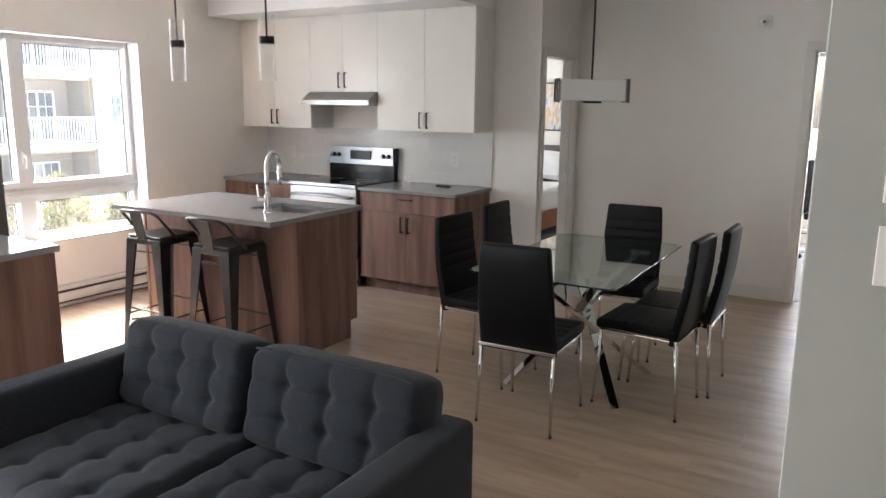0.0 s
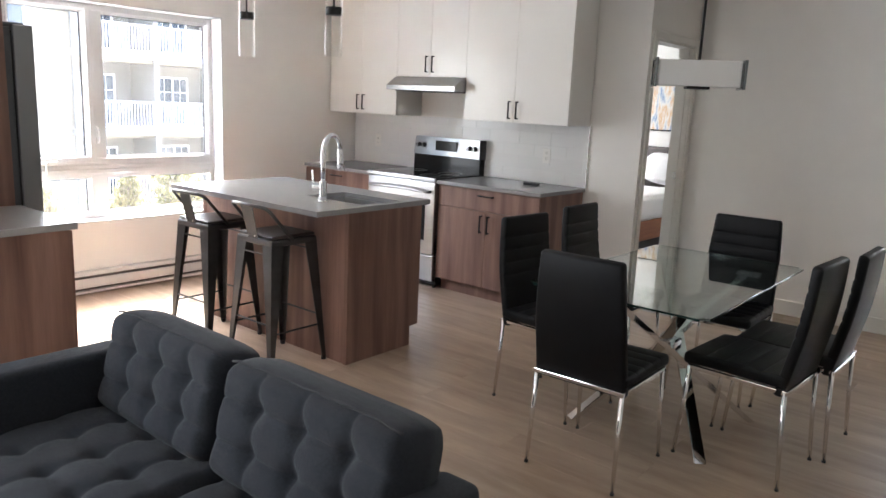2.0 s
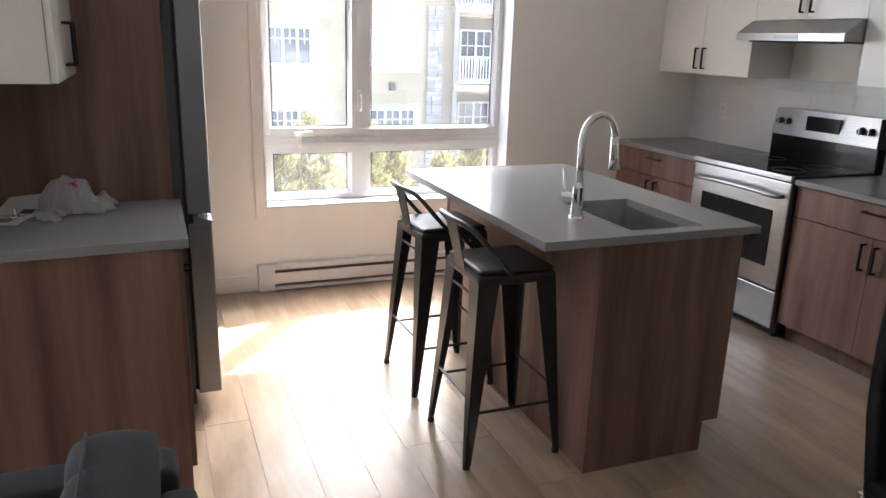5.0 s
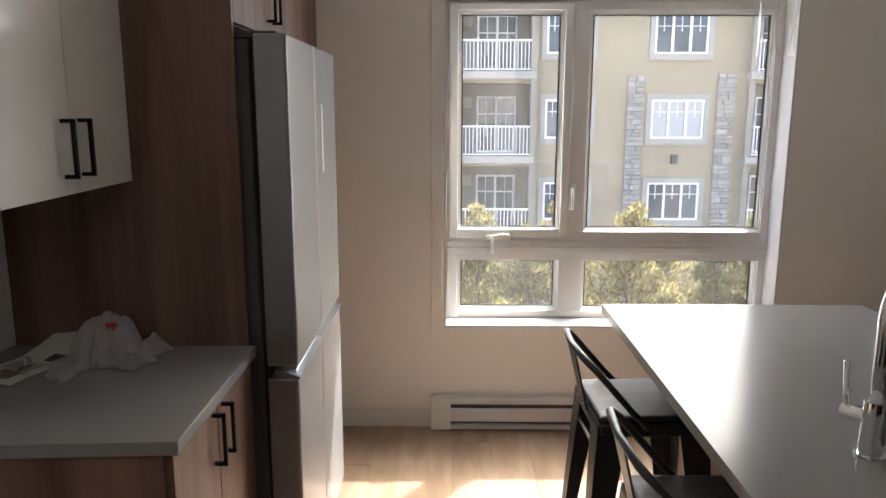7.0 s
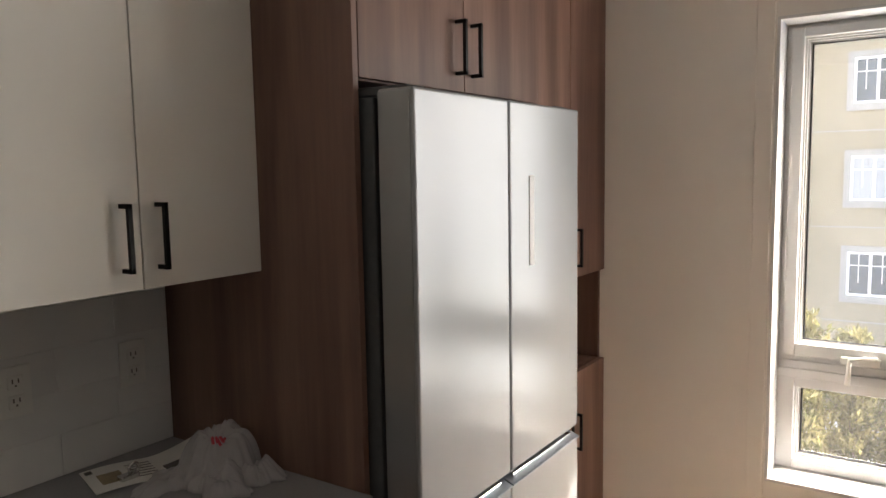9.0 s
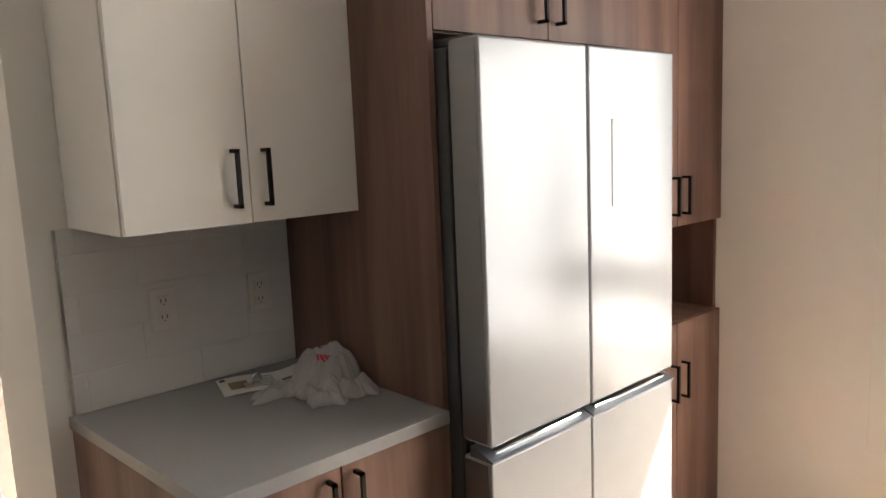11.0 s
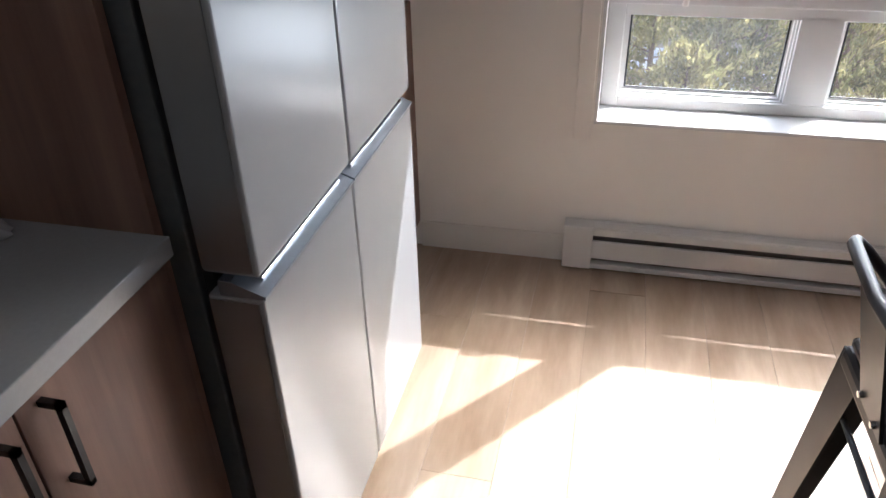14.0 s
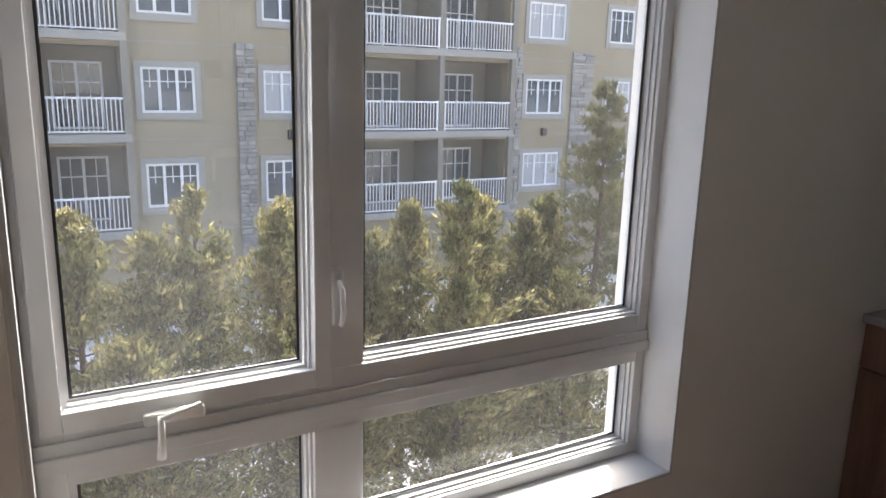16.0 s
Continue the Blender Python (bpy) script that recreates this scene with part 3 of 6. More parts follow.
def patio_door():
    e = thing("door_1", "glazed patio door in a bright aluminium frame", "door", (XL - 0.1, 0.3, 0), kind="structure")
    x0, x1 = XL - 0.13, XL - 0.05
    part("door_frame", B((x0, x1, -0.75, -0.68, 0.02, 2.08), (x0, x1, 1.24, 1.30, 0.02, 2.08), (x0, x1, -0.68, 1.24, 0.02, 0.07), (x0, x1, -0.68, 1.24, 2.02, 2.08), (x0, x1, 0.24, 0.31, 0.07, 2.02), r=0.003), M_STEEL, e)
    p = part("pane", B((XL - 0.094, XL - 0.088, -0.68, 1.24, 0.07, 2.02)), M_GLASS, e)
    p.visible_shadow = False


patio_door()

# ---- wall cabinets and base cabinets ----
ZUB, ZUT, YU = 1.38, 2.392, 5.80
U0, U1, U2, U3 = XW + 0.004, -4.496, -3.732, -2.762
cabinet("wall_cabinet", "gloss white two-door wall cabinet above the counter", U0, U1, YR - 0.002, YU, ZUB, ZUT,
        [("door", U0, -4.935, ZUB, ZUT, -4.97, 1.482, False), ("door", -4.935, U1, ZUB, ZUT, -4.90, 1.482, False)], M_GLOSS, M_GLOSS, group="wall cabinets over the range")
cabinet("wall_cabinet", "short gloss white cabinet above the range hood", U1 + 0.001, U2, YR - 0.002, YU, 1.715, ZUT,
        [("door", U1, -4.114, 1.715, ZUT, -4.149, 1.818, False), ("door", -4.114, U2, 1.715, ZUT, -4.079, 1.818, False)], M_GLOSS, M_GLOSS, group="wall cabinets over the range")
cabinet("wall_cabinet", "gloss white two-door wall cabinet beside the doorway", U2 + 0.001, U3, YR - 0.002, YU, ZUB, ZUT,
        [("door", U2, -3.247, ZUB, ZUT, -3.283, 1.475, False), ("door", -3.247, U3, ZUB, ZUT, -3.211, 1.475, False)], M_GLOSS, M_GLOSS, group="wall cabinets over the range")

YB = 5.515
R0, R1 = -4.497, -3.735
cabinet("base_cabinet", "walnut base cabinet with one drawer over two doors", R1 + 0.006, -2.775, YR - 0.002, YB, 0, 0.872,
        [("drawer_front", R1 + 0.006, -2.775, 0.705, 0.866, -3.25, 0.822, True), ("door", R1 + 0.006, -3.252, 0.105, 0.703, -3.287, 0.605, False),
         ("door", -3.252, -2.775, 0.105, 0.703, -3.217, 0.605, False)], M_WALNUT, M_WALNUT, kick=0.103)
cabinet("base_cabinet", "walnut base cabinet with a drawer beside the range", U0, R0 - 0.006, YR - 0.002, YB, 0, 0.872,
        [("drawer_front", U0, R0 - 0.006, 0.705, 0.866, -4.93, 0.822, True), ("door", U0, -4.93, 0.105, 0.703, -4.97, 0.605, False),
         ("door", -4.93, R0 - 0.006, 0.105, 0.703, -4.89, 0.605, False)], M_WALNUT, M_WALNUT, kick=0.103)
for x0, x1 in ((U0, R0 - 0.003), (R1 + 0.003, -2.757)):
    tagged(link("countertop", B((x0, x1, 5.49, YR - 0.001, 0.873, 0.902), r=0.002), M_QUARTZ), "polished grey quartz countertop on walnut cabinets", "countertop")


def stove():
    e = thing("range", "stainless steel electric range with black glass top and backguard", "stove", ((R0 + R1) / 2, 5.8, 0))
    part("body", B((R0 + 0.002, R1 - 0.002, 5.53, 6.13, 0.03, 0.895), r=0.003, seg=1), M_BLACKPL, e)
    part("cooktop", B((R0, R1, 5.485, 6.055, 0.896, 0.915), r=0.004), M_BLACKGLASS, e, "black glass cooktop")
    part("top_trim", B((R0, R1, 5.468, 5.486, 0.885, 0.914), r=0.004), M_STEELH, e)
    dr = part("oven_door", B((R0 + 0.004, R1 - 0.004, 5.478, 5.528, 0.285, 0.878), r=0.006), M_STEELH, e)
    part("oven_window", B((R0 + 0.10, R1 - 0.10, 5.474, 5.479, 0.40, 0.715), r=0.002, seg=1), M_BLACKGLASS, dr)
    bm = bmesh.new()
    tube(bm, [(R0 + 0.05, 5.478, 0.800), (R0 + 0.055, 5.440, 0.800)] + [(R0 + 0.06 + (R1 - R0 - 0.12) * k / 12, 5.437 - 0.010 * math.sin(math.pi * k / 12), 0.800 + 0.010 * math.sin(math.pi * k / 12)) for k in range(13)]
         + [(R1 - 0.055, 5.440, 0.800), (R1 - 0.05, 5.478, 0.800)], 0.012, 10)
    part("oven_handle", bm, M_STEELH, dr, smooth=True)
    part("storage_drawer", B((R0 + 0.004, R1 - 0.004, 5.482, 5.528, 0.065, 0.275), r=0.005), M_STEELH, e)
    for x in (R0 + 0.04, R1 - 0.04):
        for y in (5.56, 6.10):
            part("foot", C((x, y, 0), (x, y, 0.032), 0.018), M_BLACKPL, e)
    # backguard: black lower panel, steel control panel leaning back
    part("backguard_base", B((R0 + 0.002, R1 - 0.002, 6.06, 6.125, 0.897, 1.05), r=0.004), M_BLACKGLASS, e)
    bm = bmesh.new()
    prof = [(6.045, 1.045), (6.128, 1.045), (6.128, 1.205), (6.075, 1.205)]
    v = [[bm.verts.new((x, y, z)) for y, z in prof] for x in (R0, R1)]
    for i in range(4):
        j = (i + 1) % 4
        bm.faces.new((v[0][i], v[1][i], v[1][j], v[0][j]))
    bm.faces.new(v[0])
    bm.faces.new(v[1][::-1])
    bmesh.ops.recalc_face_normals(bm, faces=bm.faces)
    bmesh.ops.bevel(bm, geom=list(bm.edges), offset=0.006, segments=2, affect="EDGES")
    cp = part("control_panel", bm, M_STEELH, e, "brushed steel control panel")
    lean = 0.030 / 0.16

    def front(z):
        return 6.045 + (z - 1.045) * lean

    part("end_cap", B((R1 - 0.001, R1 + 0.004, 6.04, 6.13, 1.04, 1.205), r=0.001, seg=1), M_BLACKPL, cp)
    part("display", B((-4.235, -3.995, front(1.10) - 0.006, front(1.17), 1.09, 1.175), r=0.003), M_BLACKGLASS, cp, "black clock display")
    for x in (-4.435, -4.375, -3.855, -3.795):
        k = part("knob", C((x, front(1.13) + 0.002, 1.13), (x, front(1.13) - 0.028, 1.125), 0.021, 0.017, 20), M_BLACKPL, cp, "black control knob")
        part("pointer", B((x - 0.003, x + 0.003, front(1.13) - 0.031, front(1.13) - 0.026, 1.112, 1.142)), M_STEELH, k)
    for bxx, byy, rr in ((-4.30, 5.64, 0.105), (-3.93, 5.64, 0.085), (-4.30, 5.90, 0.075), (-3.93, 5.90, 0.105)):
        bm = bmesh.new()
        tube(bm, [(bxx + rr * math.cos(a), byy + rr * math.sin(a), 0.9152) for a in [2 * math.pi * k / 32 for k in range(33)]], 0.0012, 4)
        part("burner_ring", bm, M_STEELH, e)


stove()


def hood():
    e = thing("range_hood", "slanted stainless steel range hood under a white cabinet", "range hood", ((U1 + U2) / 2, 5.9, 1.60))
    a, b = U1 + 0.003, U2 - 0.003
    prof = [(6.135, 1.712), (6.135, 1.60), (5.665, 1.60), (5.665, 1.638), (5.775, 1.712)]
    bm = bmesh.new()
    v = [[bm.verts.new((x, y, z)) for y, z in prof] for x in (a, b)]
    for i in range(5):
        j = (i + 1) % 5
        bm.faces.new((v[0][i], v[1][i], v[1][j], v[0][j]))
    bm.faces.new(v[0])
    bm.faces.new(v[1][::-1])
    bmesh.ops.recalc_face_normals(bm, faces=bm.faces)
    bmesh.ops.bevel(bm, geom=list(bm.edges), offset=0.003, segments=2, affect="EDGES")
    part("canopy", bm, M_STEELH, e)
    part("filter", B((a + 0.05, b - 0.05, 5.72, 6.08, 1.592, 1.601), r=0.003, seg=1), M_GUN, e)
    part("switch_panel", B((-4.20, -4.03, 5.661, 5.666, 1.608, 1.630)), M_STEEL, e)


hood()

# ---- island ----
I0, I1, IY0, IY1 = -4.37, -2.925, 3.56, 4.476
SX0, SX1, SY0, SY1 = -3.475, -2.985, 3.945, 4.262


def island():
    e = thing("kitchen_island", "walnut kitchen island with an overhang for stools", "island", (-3.65, 4.1, 0))
    part("back_panel", B((I0 + 0.03, I1 - 0.0285, 3.795, 3.813, 0, 0.884)), M_WALNUT, e)
    part("carcass", B((I0 + 0.032, SX0 - 0.05, 3.814, 4.384, 0.11, 0.86)), M_WALNUT, e)
    part("front_rail", B((SX0 - 0.049, I1 - 0.029, 4.366, 4.384, 0.11, 0.884)), M_WALNUT, e)
    bm = bmesh.new()
    v = []
    for x in (I1 - 0.028, I1 - 0.004):
        v.append([bm.verts.new((x, y, z)) for y, z in ((3.79, 0), (4.327, 0), (4.327, 0.126), (4.402, 0.126), (4.402, 0.884), (3.79, 0.884))])
    for i in range(6):
        j = (i + 1) % 6
        bm.faces.new((v[0][i], v[1][i], v[1][j], v[0][j]))
    bm.faces.new(v[0])
    bm.faces.new(v[1][::-1])
    bmesh.ops.recalc_face_normals(bm, faces=bm.faces)
    part("end_panel", bm, M_WALNUT, e)
    part("end_panel", B((I0 + 0.006, I0 + 0.03, 3.79, 4.402, 0, 0.884), r=0.001, seg=1), M_WALNUT, e)
    part("toe_kick", B((I0 + 0.05, I1 - 0.03, 4.31, 4.326, 0, 0.11)), M_WALNUT, e)
    for k in range(3):
        a = I0 + 0.032 + k * 0.45
        d = part("door", B((a, a + 0.447, 4.385, 4.403, 0.13, 0.875), r=0.001, seg=1), M_WALNUT, e)
        pull(d, a + 0.40, 4.403, 0.78, 1)
    top = bmesh.new()
    for a in ((I0, SX0, IY0, IY1), (SX1, I1, IY0, IY1), (SX0, SX1, IY0, SY0), (SX0, SX1, SY1, IY1)):
        bx(top, *a, 0.885, 0.915)
    bmesh.ops.remove_doubles(top, verts=top.verts, dist=0.0005)
    inner = [f for f in top.faces if len([g for g in top.faces if g is not f and {v.index for v in g.verts} == {v.index for v in f.verts}])]
    bmesh.ops.delete(top, geom=inner, context="FACES_ONLY")
    tagged(link("countertop", top, M_QUARTZ), "polished grey quartz island countertop with a sink cut-out", "countertop")


island()


def sink():
    e = thing("sink", "undermount stainless steel sink set in the island", "sink", ((SX0 + SX1) / 2, (SY0 + SY1) / 2, 0.70))
    w = 0.012
    for nm, a in zip(("basin_wall",) * 4 + ("basin_floor",), ((SX0 - w, SX0 + 0.002, SY0 - w, SY1 + w, 0.70, 0.884), (SX1 - 0.002, SX1 + w, SY0 - w, SY1 + w, 0.70, 0.884),
              (SX0, SX1, SY0 - w, SY0 + 0.002, 0.70, 0.884), (SX0, SX1, SY1 - 0.002, SY1 + w, 0.70, 0.884), (SX0 - w, SX1 + w, SY0 - w, SY1 + w, 0.69, 0.70))):
        part(nm, B(a), M_SINK, e)
    part("drain", C(((SX0 + SX1) / 2, SY1 - 0.1, 0.70), ((SX0 + SX1) / 2, SY1 - 0.1, 0.704), 0.045, seg=24), M_CHROME, e)


sink()


def faucet():
    x, y, z = -3.225, 3.86, 0.915
    e = thing("faucet", "tall chrome pull-down gooseneck faucet beside the sink", "faucet", (x, y, z))
    bm = bmesh.new()
    cyl(bm, (x, y, z), (x, y, z + 0.006), 0.030, 0.029, 28)
    cyl(bm, (x, y, z + 0.006), (x, y, z + 0.115), 0.0235, 0.021, 28)
    part("base", bm, M_CHROME, e, smooth=False)
    d = Vector((-0.30, 0.954, 0)).normalized()
    pts = [Vector((x, y, z + 0.11)), Vector((x, y, z + 0.20)), Vector((x, y, z + 0.285))]
    for k in range(1, 13):
        a = math.pi * k / 12 * 0.97
        pts.append(Vector((x, y, z + 0.285)) + d * (0.095 - 0.095 * math.cos(a)) + Vector((0, 0, 0.095 * math.sin(a))))
    end = pts[-1]
    part("neck", tube(bmesh.new(), pts, 0.0135, 14), M_CHROME, e, smooth=True)
    part("spray_head", tube(bmesh.new(), [end, end + Vector((0, 0, -0.03)) + d * 0.002, end + Vector((0, 0, -0.08)) + d * 0.008, end + Vector((0, 0, -0.125)) + d * 0.014], [0.0135, 0.0165, 0.018, 0.025], 16), M_CHROME, e, smooth=True)
    h = Vector((-0.80, -0.6, 0)).normalized()
    p = Vector((x, y, z + 0.075))
    lv = part("lever_hub", C(p + h * 0.015, p + h * 0.062, 0.016, 0.0165, 18), M_CHROME, e)
    part("lever", tube(bmesh.new(), [p + h * 0.052, p + h * 0.056 + Vector((0, 0, 0.03)), p + h * 0.064 + Vector((0, 0, 0.105))], [0.006, 0.006, 0.0045], 10), M_CHROME, lv, smooth=True)


faucet()

# ---- fridge side ----
FX0, FX1 = -3.893, -4.705
YP = 2.442
bc = cabinet("base_cabinet", "walnut two-door base cabinet beside the fridge", -3.873, -3.272, YF + 0.002, 2.447, 0, 0.888,
        [("door", -3.873, -3.566, 0.10, 0.884, -3.602, 0.795, False), ("door", -3.566, -3.272, 0.10, 0.884, -3.530, 0.795, False)], M_WALNUT, M_WALNUT, kick=0.098)
def scribed(bm):
    """The end towards the patio wall runs a little out of square."""
    for v in bm.verts:
        if v.co.y < YF + 0.05 and v.co.x > -3.28:
            v.co.x += 0.038
    return bm


part("end_panel", scribed(B((-3.2715, -3.262, YF + 0.002, 2.430, 0, 0.888))), M_WALNUT, bc)
tagged(link("countertop", scribed(B((-3.875, -3.257, YF + 0.001, 2.466, 0.889, 0.921), r=0.002)), M_QUARTZ), "grey quartz countertop on a walnut cabinet", "countertop")
cabinet("wall_cabinet", "gloss white two-door wall cabinet above the counter", -3.875, -3.268, YF + 0.002, 2.147, 1.393, 2.392,
        [("door", -3.875, -3.566, 1.393, 2.392, -3.604, 1.50, False), ("door", -3.566, -3.270, 1.393, 2.392, -3.525, 1.50, False)], M_GLOSS, M_GLOSS)
oc = cabinet("over_fridge_cabinet", "walnut fridge surround, two-door cabinet above a tall panel", -4.725, -3.895, YF + 0.002, YP, 1.815, 2.40,
        [("door", -4.725, -4.310, 1.817, 2.40, -4.347, 1.925, False), ("door", -4.310, -3.895, 1.817, 2.40, -4.273, 1.925, False)], M_WALNUT, M_WALNUT)
part("side_panel", B((-3.894, -3.876, YF + 0.002, YP, 0, 2.40), r=0.0008, seg=1), M_WALNUT, oc, "tall dark walnut side panel")


def pantry():
    a, b, yb, yf = XW + 0.003, -4.727, YF + 0.002, 2.405
    e = thing("pantry_cabinet", "tall walnut pantry cabinet with an open niche", "pantry", ((a + b) / 2, 2.1, 0))
    f = yf - 0.019
    part("lower_body", B((a, b, yb, f - 0.001, 0.10, 0.892)), M_WALNUT, e)
    part("upper_body", B((a, b, yb, f - 0.001, 1.235, 2.40)), M_WALNUT, e)
    part("niche_side", B((a, a + 0.018, yb + 0.01, f, 0.893, 1.234)), M_WALNUT, e)
    part("niche_side", B((b - 0.018, b, yb + 0.01, f, 0.893, 1.234)), M_WALNUT, e)
    part("niche_back", B((a + 0.018, b - 0.018, yb, yb + 0.01, 0.893, 1.234)), M_WALNUT, e)
    part("toe_kick", B((a, b, yb, yf - 0.075, 0, 0.10)), M_WALNUT, e)
    m = (a + b) / 2
    for z0, z1, hz in ((0.105, 0.890, 0.68), (1.237, 2.40, 1.345)):
        for x0, x1, hx in ((a, m, m - 0.036), (m, b, m + 0.036)):
            d = part("door", B((x0 + 0.0015, x1 - 0.0015, f, yf, z0, z1), r=0.0012), M_WALNUT, e)
            pull(d, hx, yf, hz, 1)


pantry()


def fridge():
    e = thing("fridge", "four-door stainless steel fridge with grey sides", "refrigerator", ((FX0 + FX1) / 2, 2.15, 0))
    yc, yd = 2.49, 2.582
    xs = -4.288
    part("body", B((FX1 + 0.004, FX0 - 0.004, YF + 0.03, yc - 0.012, 0.02, 1.775), r=0.004), M_FRIDGE_SIDE, e, "dark grey painted steel cabinet")
    part("gasket", B((FX1 + 0.02, FX0 - 0.02, yc - 0.014, yc + 0.004, 0.08, 1.76)), M_BLACKPL, e)
    part("hinge_cover", B((FX0 - 0.09, FX0 - 0.02, yc - 0.08, yd - 0.03, 1.776, 1.798), r=0.005), M_FRIDGE_SIDE, e)
    part("hinge_cover", B((FX1 + 0.02, FX1 + 0.09, yc - 0.08, yd - 0.03, 1.776, 1.798), r=0.005), M_FRIDGE_SIDE, e)
    for x0, x1 in ((FX0, xs + 0.002), (xs - 0.002, FX1)):
        d = part("door", B((x0, x1, yc, yd, 0.850, 1.79), r=0.007, seg=3), M_STEEL, e)
        side = FX0 if x0 == FX0 else FX1
        k = 1 if side == FX0 else -1
        part("door_side", B((side - k * 0.0, side + k * 0.002, yc + 0.004, yd - 0.008, 0.86, 1.782)), M_STEELDARK, d)
        dr = part("drawer", B((x0, x1, yc, yd, 0.068, 0.812), r=0.006, seg=3), M_STEEL, e)
        part("drawer_side", B((side - k * 0.0, side + k * 0.002, yc + 0.004, yd - 0.008, 0.075, 0.806)), M_STEELDARK, dr)
        x, y2 = sorted((x0, x1))
        gr = bmesh.new()
        prof = [(yd + 0.004, 0.8125), (yd + 0.004, 0.8175), (yd - 0.050, 0.838), (yd - 0.070, 0.838), (yd - 0.070, 0.8125)]
        v = [[gr.verts.new((q, yy, zz)) for yy, zz in prof] for q in (x + 0.001, y2 - 0.001)]
        for i in range(5):
            j = (i + 1) % 5
            gr.faces.new((v[0][i], v[1][i], v[1][j], v[0][j]))
        gr.faces.new(v[0])
        gr.faces.new(v[1][::-1])
        bmesh.ops.recalc_face_normals(gr, faces=gr.faces)
        rail = part("grip_rail", gr, M_ALU, dr, "aluminium grip rail with the sky's reflection tinted in blue-grey")
        part("grip_groove", B((x + 0.03, y2 - 0.03, yd - 0.030, yd - 0.012, 0.8245, 0.8325), r=0.001, seg=1), M_CHROME, rail)
    part("display_strip", B((-4.418, -4.392, yd - 0.001, yd + 0.002, 1.372, 1.605), r=0.0008, seg=1), M_VINYL, e, "narrow vertical display strip")
    for x in (FX0 - 0.05, FX1 + 0.05):
        part("foot", C((x, 2.42, 0), (x, 2.42, 0.03), 0.02), M_BLACKPL, e)
    part("kick_grille", B((FX1 + 0.02, FX0 - 0.02, 2.43, 2.45, 0.012, 0.062)), M_BLACKPL, e)


fridge()


def heater():
    y0, y1, x = 2.93, 4.80, XW
    e = thing("baseboard_heater", "white enamel electric baseboard heater under the window", "heater", (x, (y0 + y1) / 2, 0))
    part("back", B((x + 0.001, x + 0.014, y0, y1, 0.016, 0.172)), M_HEATER, e)
    part("slot", B((x + 0.014, x + 0.03, y0 + 0.09, y1 - 0.09, 0.022, 0.16)), M_SLOT, e)
    part("top_cover", B((x + 0.014, x + 0.052, y0 + 0.06, y1 - 0.06, 0.155, 0.172), (x + 0.044, x + 0.058, y0 + 0.06, y1 - 0.06, 0.140, 0.168), r=0.003), M_HEATER, e)
    part("front_panel", B((x + 0.048, x + 0.060, y0 + 0.06, y1 - 0.06, 0.050, 0.120), r=0.003), M_HEATER, e)
    part("bottom_rail", B((x + 0.014, x + 0.058, y0 + 0.06, y1 - 0.06, 0.008, 0.028), r=0.003), M_HEATER, e)
    for a, b in ((y0, y0 + 0.10), (y1 - 0.10, y1)):
        part("end_cap", B((x + 0.014, x + 0.062, a, b, 0.006, 0.173), r=0.004), M_HEATER, e)


heater()


def outlet(x, y, z, s, gangs=1):
    e = thing("outlet", "white duplex wall outlet on the tiles", "outlet", (x, y, z))
    part("plate", B((x - 0.036, x + 0.036, y, y + s * 0.006, z - 0.058, z + 0.058), r=0.002), M_OUTLET, e)
    for dz in (-0.022, 0.022):
        p = part("socket", B((x - 0.017, x + 0.017, y + s * 0.005, y + s * 0.009, z + dz - 0.015, z + dz + 0.015), r=0.002), M_OUTLET, e)
        part("slot", B((x - 0.008, x - 0.005, y + s * 0.0085, y + s * 0.0095, z + dz - 0.002, z + dz + 0.008), (x + 0.005, x + 0.008, y + s * 0.0085, y + s * 0.0095, z + dz - 0.002, z + dz + 0.008),
                       (x - 0.002, x + 0.002, y + s * 0.0085, y + s * 0.0095, z + dz - 0.010, z + dz - 0.006)), M_SLOT, p)


outlet(-3.478, YF + 0.009, 1.15, 1)
outlet(-3.765, YF + 0.009, 1.15, 1)
outlet(-3.125, YR - 0.009, 1.125, -1)
outlet(-5.03, YR - 0.009, 1.125, -1)


def plate_switch(x, y, z, s):
    e = thing("light_switch", "white rocker light switch on the wall", "switch", (x, y, z))
    part("plate", B((x - 0.036, x + 0.036, y, y + s * 0.006, z - 0.058, z + 0.058), r=0.002), M_OUTLET, e)
    part("rocker", B((x - 0.016, x + 0.016, y + s * 0.005, y + s * 0.010, z - 0.033, z + 0.033), r=0.002), M_OUTLET, e)


plate_switch(0.165, 2.0, 1.33, -1)
plate_switch(0.165, 2.0, 1.49, -1)

e = thing("smoke_detector", "white wall-mounted detector above the doorway", "smoke detector", (-0.77, YD, 2.30))
part("base", B((-0.825, -0.715, YD - 0.012, YD, 2.245, 2.345), r=0.004), M_OUTLET, e)
part("sensor", C((-0.77, YD - 0.012, 2.295), (-0.77, YD - 0.034, 2.295), 0.032, 0.022, 24), M_OUTLET, e)
part("lens", C((-0.77, YD - 0.034, 2.292), (-0.77, YD - 0.040, 2.292), 0.012, 0.008, 16), M_BLACKPL, e)

